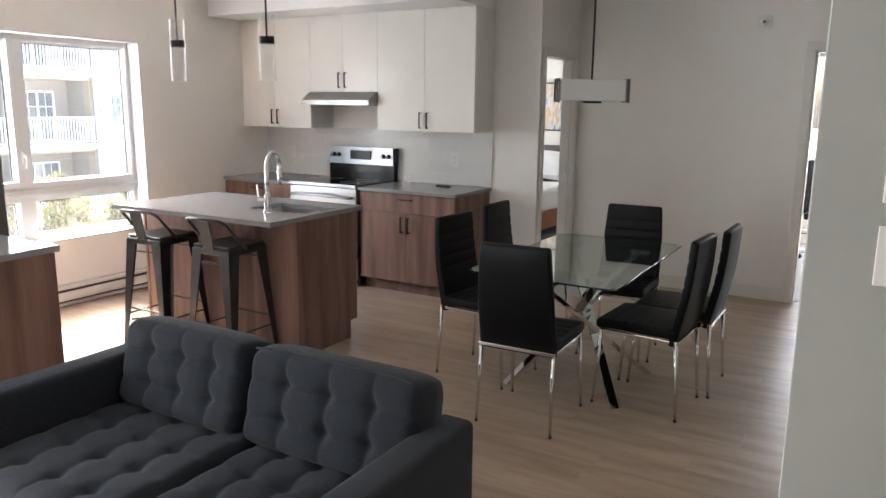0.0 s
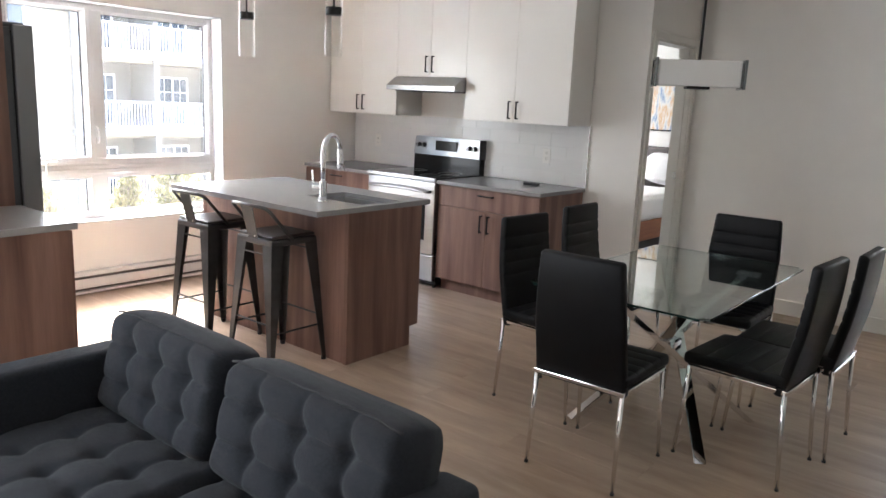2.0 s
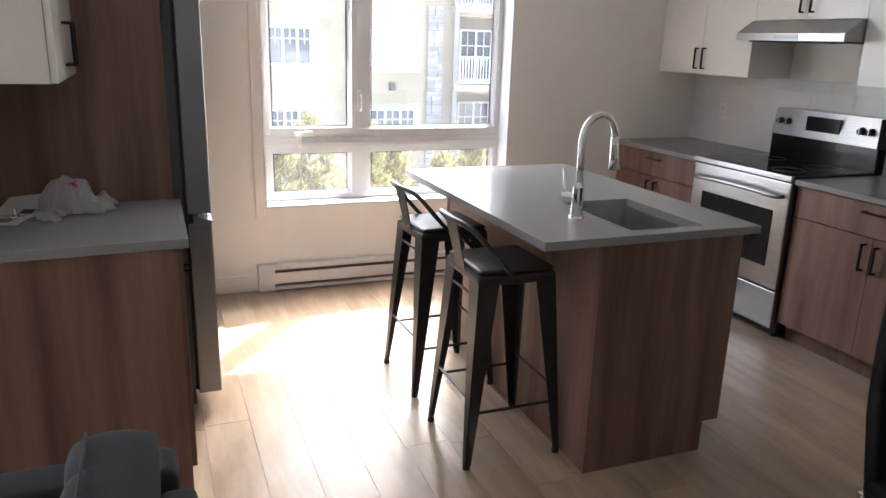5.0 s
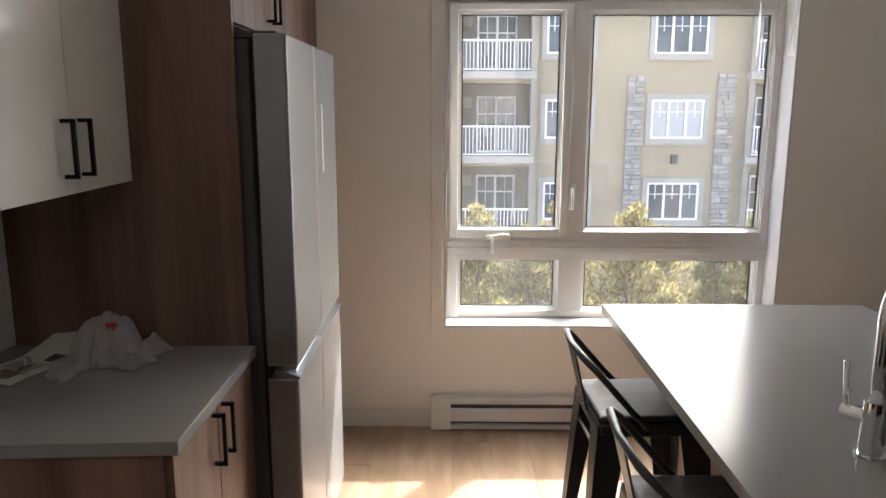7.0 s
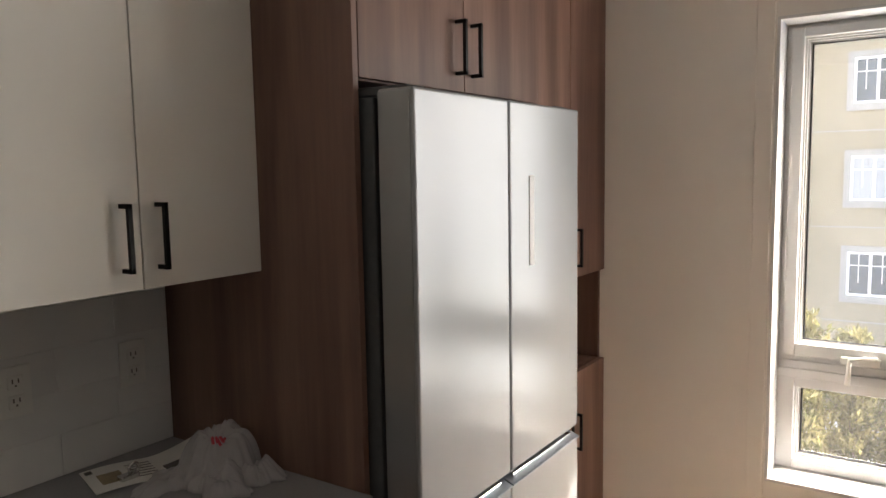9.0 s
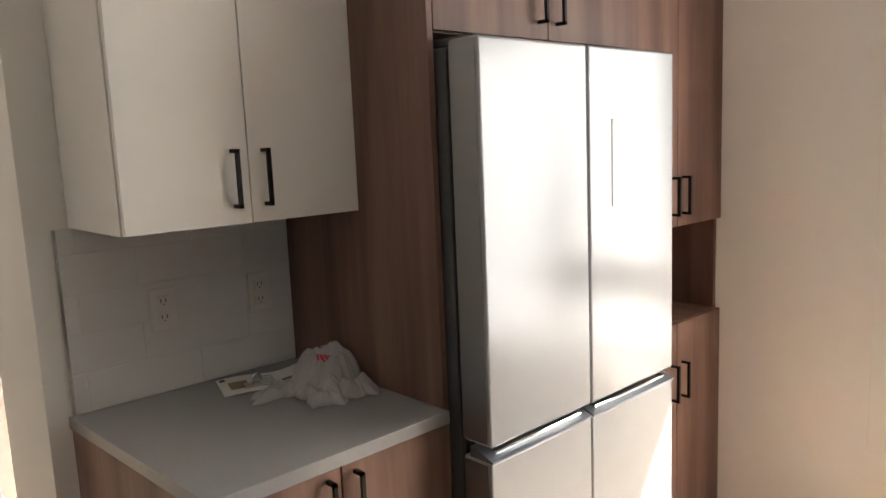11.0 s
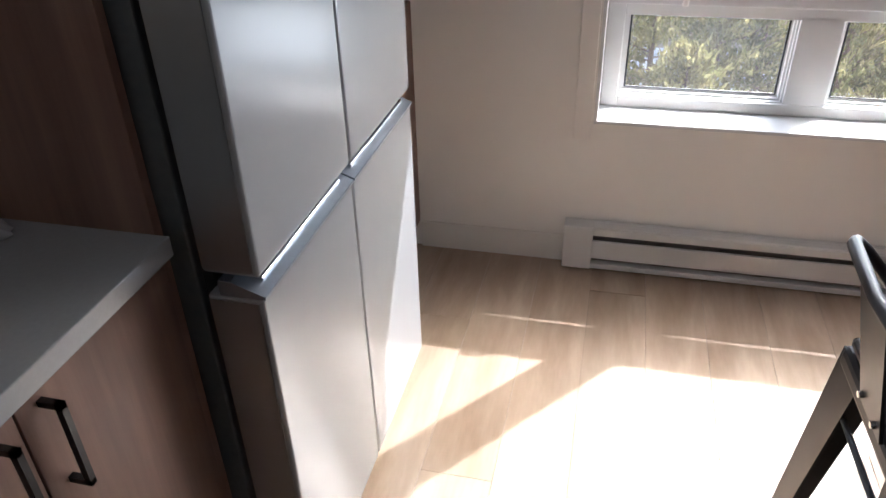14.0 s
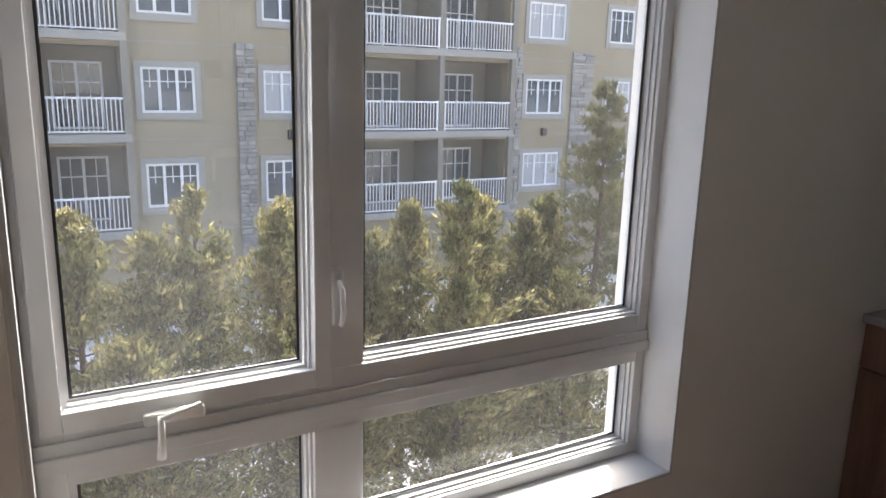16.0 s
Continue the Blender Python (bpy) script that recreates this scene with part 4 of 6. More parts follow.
# ---- bar stools ----
def quad_leg(bm, top, foot, wt, wf, out):
    """A pressed-steel leg: an angle section that tapers from the seat corner to the foot."""
    sx, sy = out
    for (dx, dy) in ((sx, 0), (0, sy)):
        pts = []
        for p, w in ((top, wt), (foot, wf)):
            x, y, z = p
            pts.append(((x, y, z), (x - (w * sx if dx else 0), y - (w * sy if dy else 0), z)))
        th = 0.005
        off = Vector((0, -sy * th, 0)) if dx else Vector((-sx * th, 0, 0))
        a = [Vector(pts[0][0]), Vector(pts[0][1]), Vector(pts[1][1]), Vector(pts[1][0])]
        v1 = [bm.verts.new(p) for p in a]
        v2 = [bm.verts.new(p + off) for p in a]
        bm.faces.new(v1)
        bm.faces.new(v2[::-1])
        for i in range(4):
            j = (i + 1) % 4
            bm.faces.new((v1[i], v1[j], v2[j], v2[i]))
    bmesh.ops.recalc_face_normals(bm, faces=bm.faces)


def bar_stool():
    e = thing("bar_stool", "gunmetal steel bar stool with black wooden seat and low back", "bar stool", group="stools at the island")
    s, f, zt = 0.155, 0.200, 0.735
    seat = part("seat", B((-0.152, 0.152, -0.152, 0.152, 0.742, 0.760), r=0.012, seg=3), M_DARKWOOD, e, "black-stained wooden seat")
    part("seat_pan", B((-0.158, 0.158, -0.158, 0.158, 0.700, 0.742), r=0.014, seg=3), M_GUN, e)
    for sx in (-1, 1):
        for sy in (-1, 1):
            bm = bmesh.new()
            quad_leg(bm, (sx * s, sy * s, zt), (sx * f, sy * f, 0.012), 0.085, 0.024, (sx, sy))
            lg = part("leg", bm, M_GUN, e)
            part("rubber_foot", C((sx * (f - 0.010), sy * (f - 0.010), 0), (sx * (f - 0.010), sy * (f - 0.010), 0.022), 0.015, 0.013, 12), M_BLACKPL, lg)
    # foot rails low, thin braces under the seat
    def at(z):
        return s + (f - s) * (zt - z) / (zt - 0.012) - 0.006
    for z, w in ((0.27, 0.006), (0.655, 0.005)):
        k = at(z)
        for a, b in (((-k, -k), (k, -k)), ((-k, k), (k, k))):
            part("rung", C((*a, z), (*b, z), w, seg=8), M_GUN, e)
    k = at(0.22)
    for a, b in (((-k, -k), (-k, k)), ((k, -k), (k, k))):
        part("rung", C((*a, 0.22), (*b, 0.22), 0.006, seg=8), M_GUN, e)
    # low back: bent tube with a flat centre slat
    bm = bmesh.new()
    tube(bm, [(-0.165, -0.02, 0.735), (-0.165, -0.06, 0.775), (-0.160, -0.165, 0.895), (-0.150, -0.186, 0.915), (-0.13, -0.195, 0.922), (0, -0.205, 0.925), (0.13, -0.195, 0.922), (0.150, -0.186, 0.915),
              (0.160, -0.165, 0.895), (0.165, -0.06, 0.775), (0.165, -0.02, 0.735)], 0.0095, 10)
    part("back_rail", bm, M_GUN, e, smooth=True)
    bm = bmesh.new()
    v = [[bm.verts.new((x, y + o, z)) for x, y, z in ((-0.042, -0.158, 0.735), (0.042, -0.158, 0.735), (0.052, -0.202, 0.920), (-0.052, -0.202, 0.920))] for o in (0, -0.005)]
    bm.faces.new(v[0])
    bm.faces.new(v[1][::-1])
    for i in range(4):
        j = (i + 1) % 4
        bm.faces.new((v[0][i], v[0][j], v[1][j], v[1][i]))
    bmesh.ops.recalc_face_normals(bm, faces=bm.faces)
    sl = part("back_slat", bm, M_GUN, e)
    for x in (-0.028, 0.028):
        part("rivet", C((x, -0.160, 0.755), (x, -0.174, 0.753), 0.006, 0.005, 10), M_NICKEL, sl)
    return e


st = bar_stool()
st.matrix_basis = pose(-3.29, 3.580, 0, 0, 0, 0)
copy_thing(st, pose(-3.907, 3.580, 0, 0, 0, 2))

# ---- dining set ----
def soft_box(w, d, h, r, chan=(), axis=1, nx=14, ny=24, depth=0.006):
    """A padded block: rounded edges and stitched channels across its top; lies in x, y with its top up."""
    bm = B((-w / 2, w / 2, -d / 2, d / 2, 0, h), r=r, seg=4)
    if chan:
        for c in chan:
            lo = c - 0.012
            for cut in (lo, c - 0.004, c, c + 0.004, c + 0.012):
                bmesh.ops.bisect_plane(bm, geom=list(bm.verts) + list(bm.edges) + list(bm.faces), plane_co=(0, cut, 0), plane_no=(0, 1, 0))
        for v in bm.verts:
            if v.co.z > h * 0.75:
                for c in chan:
                    if abs(v.co.y - c) < 0.002:
                        v.co.z -= depth
                    elif abs(v.co.y - c) < 0.006:
                        v.co.z -= depth * 0.55
    return bm


def dining_chair():
    e = thing("dining_chair", "black faux-leather dining chair with slim chrome legs", "chair", group="chairs round the glass table")
    # seat: rounded pad, front at +y
    bm = soft_box(0.42, 0.44, 0.055, 0.018, [-0.12, -0.04, 0.04, 0.12], depth=0.003)
    bmesh.ops.translate(bm, vec=(0, 0.005, 0.435), verts=bm.verts)
    for v in bm.verts:
        if v.co.y > 0.1:
            v.co.z -= 0.10 * (v.co.y - 0.1) ** 2 * 4
    part("seat", bm, M_LEATHER, e, smooth=True)
    # backrest leaning back, horizontally stitched channels on its front
    bm = soft_box(0.40, 0.56, 0.045, 0.016, [-0.02, 0.045, 0.11, 0.175], depth=0.0045)
    for v in bm.verts:
        u = (v.co.y + 0.28) / 0.56
        v.co.x *= 1.03 - 0.13 * u * u
        v.co.z += 0.016 * math.sin(math.pi * u) * -1
    bmesh.ops.rotate(bm, verts=bm.verts, cent=(0, 0, 0), matrix=Euler((radians(90), 0, 0)).to_matrix())
    # now: width x, height z, front towards -y; turn front to +y
    bmesh.ops.rotate(bm, verts=bm.verts, cent=(0, 0, 0), matrix=Euler((0, 0, radians(180))).to_matrix())
    bmesh.ops.rotate(bm, verts=bm.verts, cent=(0, 0, 0), matrix=Euler((radians(8), 0, 0)).to_matrix())
    bmesh.ops.translate(bm, vec=(0, -0.245, 0.672), verts=bm.verts)
    part("backrest", bm, M_LEATHER, e, smooth=True)
    # chrome under-frame and four round legs that splay a little
    part("seat_frame", B((-0.205, 0.205, -0.225, -0.200, 0.412, 0.430), (-0.205, -0.185, -0.200, 0.205, 0.412, 0.430), (0.185, 0.205, -0.200, 0.205, 0.412, 0.430),
                         (-0.185, 0.185, 0.185, 0.205, 0.412, 0.430), r=0.003), M_CHROME, e)
    for sx in (-1, 1):
        for sy, yt, yb in ((-1, -0.210, -0.235), (1, 0.195, 0.225)):
            lg = part("leg", tube(bmesh.new(), [(sx * 0.195, yt, 0.425), (sx * 0.197, (yt * 0.6 + yb * 0.4), 0.22), (sx * 0.203, yb, 0.006)], [0.0115, 0.010, 0.008], 12), M_CHROME, e, smooth=True)
            part("rubber_foot", C((sx * 0.203, yb, 0), (sx * 0.203, yb, 0.009), 0.009, seg=10), M_BLACKPL, lg)
    return e


ch = dining_chair()
ch.matrix_basis = pose(-1.332, 3.795, 0, 0, 0, 1)
copy_thing(ch, pose(-1.812, 4.235, 0, 0, 0, -95))
copy_thing(ch, pose(-1.845, 4.905, 0, 0, 0, -90))
copy_thing(ch, pose(-0.862, 4.300, 0, 0, 0, 86))
copy_thing(ch, pose(-0.790, 4.715, 0, 0, 0, 89))
copy_thing(ch, pose(-1.255, 5.060, 0, 0, 0, 181))


def dining_table():
    cx, cy = -1.29, 4.42
    e = thing("dining_table", "glass dining table on crossed chrome legs", "table", (cx, cy, 0))
    bm = B((cx - 0.405, cx + 0.405, cy - 0.695, cy + 0.695, 0.740, 0.750))
    vert = [g for g in bm.edges if abs(g.verts[0].co.z - g.verts[1].co.z) > 0.005]
    bmesh.ops.bevel(bm, geom=vert, offset=0.03, segments=5, affect="EDGES")
    g = part("tabletop", bm, M_TABLEGLASS, e, "clear green-edged glass top")
    g.visible_shadow = False
    part("glass_edge", B((cx - 0.375, cx + 0.375, cy - 0.6962, cy - 0.6952, 0.741, 0.749), (cx - 0.375, cx + 0.375, cy + 0.6952, cy + 0.6962, 0.741, 0.749),
                         (cx - 0.4062, cx - 0.4052, cy - 0.665, cy + 0.665, 0.741, 0.749), (cx + 0.4052, cx + 0.4062, cy - 0.665, cy + 0.665, 0.741, 0.749)), M_GLASSEDGE, g, "dark green polished glass edge")
    for sx, sy in ((-1, -1), (1, -1), (1, 1), (-1, 1)):
        foot = Vector((cx + sx * 0.325, cy + sy * 0.315, 0.0))
        top = Vector((cx - sx * 0.215, cy - sy * 0.40, 0.722))
        # legs pass beside one another at the middle
        side = Vector((sy * 0.022, -sx * 0.022, 0))
        d = (top - foot).normalized()
        a, b = d.cross(Vector((0, 0, 1))).normalized() * 0.026, d.cross(d.cross(Vector((0, 0, 1)))).normalized() * 0.0125
        bm = bmesh.new()
        rings = []
        for p in (foot + side * 0.3, top + side * 0.3):
            ring = []
            for k in ((-1, -1), (1, -1), (1, 1), (-1, 1)):
                q = p + a * k[0] + b * k[1]
                q -= d * ((q.z - p.z) / d.z)
                ring.append(bm.verts.new(q))
            rings.append(ring)
        for i in range(4):
            j = (i + 1) % 4
            bm.faces.new((rings[0][i], rings[0][j], rings[1][j], rings[1][i]))
        bm.faces.new(rings[0][::-1])
        bm.faces.new(rings[1])
        bmesh.ops.recalc_face_normals(bm, faces=bm.faces)
        bmesh.ops.bevel(bm, geom=list(bm.edges), offset=0.003, segments=2, affect="EDGES")
        lg = part("leg", bm, M_CHROME, e)
        part("pad", B((top.x - 0.055, top.x + 0.055, top.y - 0.03, top.y + 0.03, 0.722, 0.739), r=0.004), M_STEEL, lg, "flat metal pad under the glass")
    part("hub", B((cx - 0.045, cx + 0.045, cy - 0.045, cy + 0.045, 0.37, 0.43), r=0.008), M_CHROME, e)


dining_table()


def dining_lamp():
    x0, x1, y, z0, z1 = -1.495, -1.095, 4.42, 1.628, 1.758
    xm = (x0 + x1) / 2
    e = thing("pendant_lamp", "rectangular white glass pendant lamp with chrome ends", "pendant lamp", (xm, y, z0))
    part("shade", B((x0 + 0.02, x1 - 0.02, y - 0.058, y + 0.058, z0 + 0.008, z1 - 0.006), r=0.004), M_OPAL, e, "frosted white glass shade")
    for a, b in ((x0, x0 + 0.014), (x1 - 0.014, x1)):
        part("end_frame", B((a, b, y - 0.066, y - 0.056, z0, z1), (a, b, y + 0.056, y + 0.066, z0, z1), (a, b, y - 0.056, y + 0.056, z1 - 0.01, z1), (a, b, y - 0.056, y + 0.056, z0, z0 + 0.01),
                            ((a + b) / 2 - 0.003, (a + b) / 2 + 0.003, y - 0.056, y + 0.056, z0 + 0.01, z1 - 0.01), r=0.0015, seg=1), M_GUNCHROME, e)
    part("bottom_plate", B((xm - 0.05, xm + 0.05, y - 0.05, y + 0.05, z0 - 0.004, z0 + 0.008), r=0.002), M_BLACKM, e)
    part("stem", C((xm, y, z1 - 0.01), (xm, y, CEIL - 0.02), 0.006, seg=12), M_BLACKM, e)
    part("canopy", C((xm, y, CEIL - 0.025), (xm, y, CEIL), 0.06, seg=24), M_BLACKM, e)
    e.rotation_euler = (0, 0, radians(30))


dining_lamp()


def island_pendant(x, y, z):
    e = thing("pendant_lamp", "slim pendant lamp with a clear glass cylinder", "pendant lamp", (x, y, z), group="pendants over the island")
    part("cap", C((x, y, z - 0.022), (x, y, z + 0.022), 0.048, seg=28), M_BLACKM, e, "black metal cap")
    part("stem", C((x, y, z + 0.022), (x, y, CEIL - 0.02), 0.006, seg=10), M_BLACKM, e)
    part("canopy", C((x, y, CEIL - 0.025), (x, y, CEIL), 0.06, seg=24), M_BLACKM, e)
    bm = bmesh.new()
    n = 32
    rings = []
    for r, zz in ((0.052, z + 0.16), (0.052, z - 0.255), (0.048, z - 0.255), (0.048, z + 0.16)):
        rings.append([bm.verts.new((x + r * math.cos(2 * math.pi * k / n), y + r * math.sin(2 * math.pi * k / n), zz)) for k in range(n)])
    for a, b in zip(rings, rings[1:] + rings[:1]):
        for k in range(n):
            bm.faces.new((a[k], a[(k + 1) % n], b[(k + 1) % n], b[k]))
    bmesh.ops.recalc_face_normals(bm, faces=bm.faces)
    g = part("glass", bm, M_CLEAR, e, "clear glass cylinder", smooth=True)
    g.visible_shadow = False


island_pendant(-4.15, 4.0, 2.005)
island_pendant(-3.345, 4.03, 2.005)

# ---- sofa ----
def tufted(w, h, t, cols, rows, dimple, nx=72, ny=48, edge=0.035):
    """A tufted cushion lying in x, y, its padded face up: seams and buttons pull the face in."""
    bm = bmesh.new()
    grid = []
    for j in range(ny + 1):
        row = []
        for i in range(nx + 1):
            u, v = i / nx, j / ny
            ex = min(u, 1 - u) * w / edge
            ey = min(v, 1 - v) * h / edge
            rim = 1.0
            for q in (ex, ey):
                if q < 1:
                    rim *= math.sqrt(max(0.0, 1 - (1 - q) ** 2))
            fu, fv = u * cols, v * rows
            bulge = (abs(math.sin(math.pi * fu)) * abs(math.sin(math.pi * fv))) ** 0.45
            du, dv = (fu - round(fu)) / cols * w, (fv - round(fv)) / rows * h
            inner = 0 < round(fu) < cols and 0 < round(fv) < rows
            btn = math.exp(-(du * du + dv * dv) / (2 * 0.022 ** 2)) if inner else 0.0
            z = t * (0.35 + 0.65 * rim) + dimple * (bulge - 1) * rim * 0.55 - btn * dimple * 0.9
            z += 0.0035 * noise.noise(Vector((u * 9, v * 7, w * 5)))
            # the outline's corners are rounded off
            qx, qy = 1 - 0.055 * abs(2 * v - 1) ** 7, 1 - 0.085 * abs(2 * u - 1) ** 9
            row.append(bm.verts.new(((u * w - w / 2) * qx, (v * h - h / 2) * qy, z)))
        grid.append(row)
    for j in range(ny):
        for i in range(nx):
            bm.faces.new((grid[j][i], grid[j][i + 1], grid[j + 1][i + 1], grid[j + 1][i]))
    ring = [grid[0][i] for i in range(nx + 1)] + [grid[j][nx] for j in range(1, ny + 1)] + [grid[ny][i] for i in range(nx - 1, -1, -1)] + [grid[j][0] for j in range(ny - 1, 0, -1)]
    low = [bm.verts.new((v.co.x * 0.985, v.co.y * 0.985, 0)) for v in ring]
    for k in range(len(ring)):
        j = (k + 1) % len(ring)
        bm.faces.new((ring[k], low[k], low[j], ring[j]))
    bm.faces.new(low)
    bmesh.ops.recalc_face_normals(bm, faces=bm.faces)
    return bm


def sofa():
    x0, x1, yb, yf = -2.572, -0.925, 2.385, 1.50
    e = thing("sofa", "charcoal fabric two-seat sofa with tufted cushions", "sofa", ((x0 + x1) / 2, (yb + yf) / 2, 0))
    aw, za = 0.135, 0.600
    for a, b in ((x0, x0 + aw), (x1 - aw, x1)):
        part("arm", B((a, b, yf, yb, 0.14, za), r=0.028, seg=5), M_FABRIC, e, smooth=True)
    part("back_panel", B((x0 + aw + 0.001, x1 - aw - 0.001, yb - 0.045, yb + 0.035, 0.14, 0.565), r=0.02, seg=4), M_FABRIC, e, smooth=True)
    part("seat_base", B((x0 + aw + 0.001, x1 - aw - 0.001, yf + 0.01, yb - 0.087, 0.14, 0.285), r=0.015, seg=3), M_FABRIC, e, smooth=True)
    xm = -1.705
    for a, b in ((x0 + aw + 0.004, xm - 0.003), (xm + 0.003, x1 - aw - 0.004)):
        w = b - a
        d = yb - 0.09 - (yf - 0.01)
        bm = tufted(w, d, 0.145, 4, 5, 0.024, edge=0.05)
        bmesh.ops.translate(bm, vec=((a + b) / 2, (yb - 0.09 + yf - 0.01) / 2, 0.287), verts=bm.verts)
        part("seat_cushion", bm, M_FABRIC, e, "tufted seat cushion", smooth=True)
    for k, (a, b) in enumerate(((x0 + aw + 0.005, xm - 0.052), (xm - 0.048, x1 - aw + 0.045))):
        w = b - a
        h, zc, tilt = 0.375, 0.555, radians(14)
        bm = tufted(w, h, 0.165, 4, 3, 0.031, edge=0.055)
        # a seam runs round the edge of the cushion
        bmesh.ops.rotate(bm, verts=bm.verts, cent=(0, 0, 0), matrix=Euler((radians(90), 0, 0)).to_matrix())
        bmesh.ops.rotate(bm, verts=bm.verts, cent=(0, 0, 0), matrix=Euler((-tilt, 0, 0)).to_matrix())
        bmesh.ops.translate(bm, vec=((a + b) / 2, yb - 0.078, zc), verts=bm.verts)
        c = part("back_cushion", bm, M_FABRIC, e, "tufted back cushion", smooth=True)
        ca, sa = math.cos(tilt), math.sin(tilt)
        pts = []
        for t in range(0, 21):
            u = a + 0.03 + (w - 0.06) * t / 20
            zz = h / 2 - 0.012 - 0.012 * abs(2 * t / 20 - 1) ** 6
            yy = -0.138
            pts.append((u, yb - 0.078 + yy * ca + zz * sa, zc + zz * ca + 0.138 * sa + 0.002 * math.sin(t * 1.9)))
        part("piping", tube(bmesh.new(), pts, 0.0035, 6), M_SEAM, c, smooth=True)
    for x in (x0 + 0.10, x1 - 0.10):
        for y in (yf + 0.10, yb - 0.10):
            part("leg", C((x, y, 0), (x, y, 0.142), 0.015, 0.022, 14), M_DARKWOOD, e)


sofa()

# ---- things on the counters ----
def remote():
    e = thing("remote_control", "small black remote control lying on the counter", "remote control", (-3.12, 5.92, 0.902))
    part("case", B((-3.185, -3.055, 5.90, 5.94, 0.902, 0.920), r=0.005), M_BLACKPL, e)
    for k in range(5):
        part("button", B((-3.170 + k * 0.022, -3.158 + k * 0.022, 5.914, 5.926, 0.9195, 0.9215), r=0.0008, seg=1), M_GUN, e)


remote()


def film_heap(name, centre, size, turn, seed, material, parent):
    """A heap of thin plastic film: a low dome with radial folds, ridges and an uneven flared hem."""
    cx, cy, cz = centre
    rx, ry, h = size
    na, nr = 132, 34

    def spot(i, j):
        th, u = 2 * math.pi * i / na, j / nr
        dx, dy = math.cos(th), math.sin(th)
        rim = 1 + 0.42 * noise.noise(Vector((dx * 1.6 + seed, dy * 1.6, 0))) + 0.16 * noise.noise(Vector((dx * 5, dy * 5 + seed, 3)))
        x, y = dx * u * rim * rx, dy * u * rim * ry
        p = Vector((x / rx, y / ry, seed))
        dome = max(0.0, 1 - u * u) ** 0.55 * (0.78 + 0.65 * noise.noise(p * 1.7))
        fold = (1 - abs(noise.noise(Vector((dx * 2.3, dy * 2.3, seed + u * 1.6)))) * 2.4) * (u * (1 - u) * 3.2)
        crease = abs(noise.noise(p * 5.5 + Vector((0, 0, 4)))) * (1 - u) * 0.55
        hem = 0.16 * max(0.0, u - 0.8) * 5 * max(0.0, noise.noise(Vector((dx * 3, dy * 3, seed + 9))) + 0.1)
        z = max(0.004, h * (dome + 0.09 * fold - 0.24 * crease + hem))
        c, q = math.cos(turn), math.sin(turn)
        return Vector((cx + x * c - y * q, cy + x * q + y * c, cz + z))
    bm = bmesh.new()
    top = bm.verts.new(spot(0, 0))
    rings = [[bm.verts.new(spot(i, j)) for i in range(na)] for j in range(1, nr + 1)]
    for i in range(na):
        bm.faces.new((top, rings[0][i], rings[0][(i + 1) % na]))
    for r0, r1 in zip(rings, rings[1:]):
        for i in range(na):
            k = (i + 1) % na
            bm.faces.new((r0[i], r1[i], r1[k], r0[k]))
    bmesh.ops.recalc_face_normals(bm, faces=bm.faces)
    bmesh.ops.solidify(bm, geom=list(bm.faces), thickness=0.0008)
    return part(name, bm, material, parent, smooth=True), spot


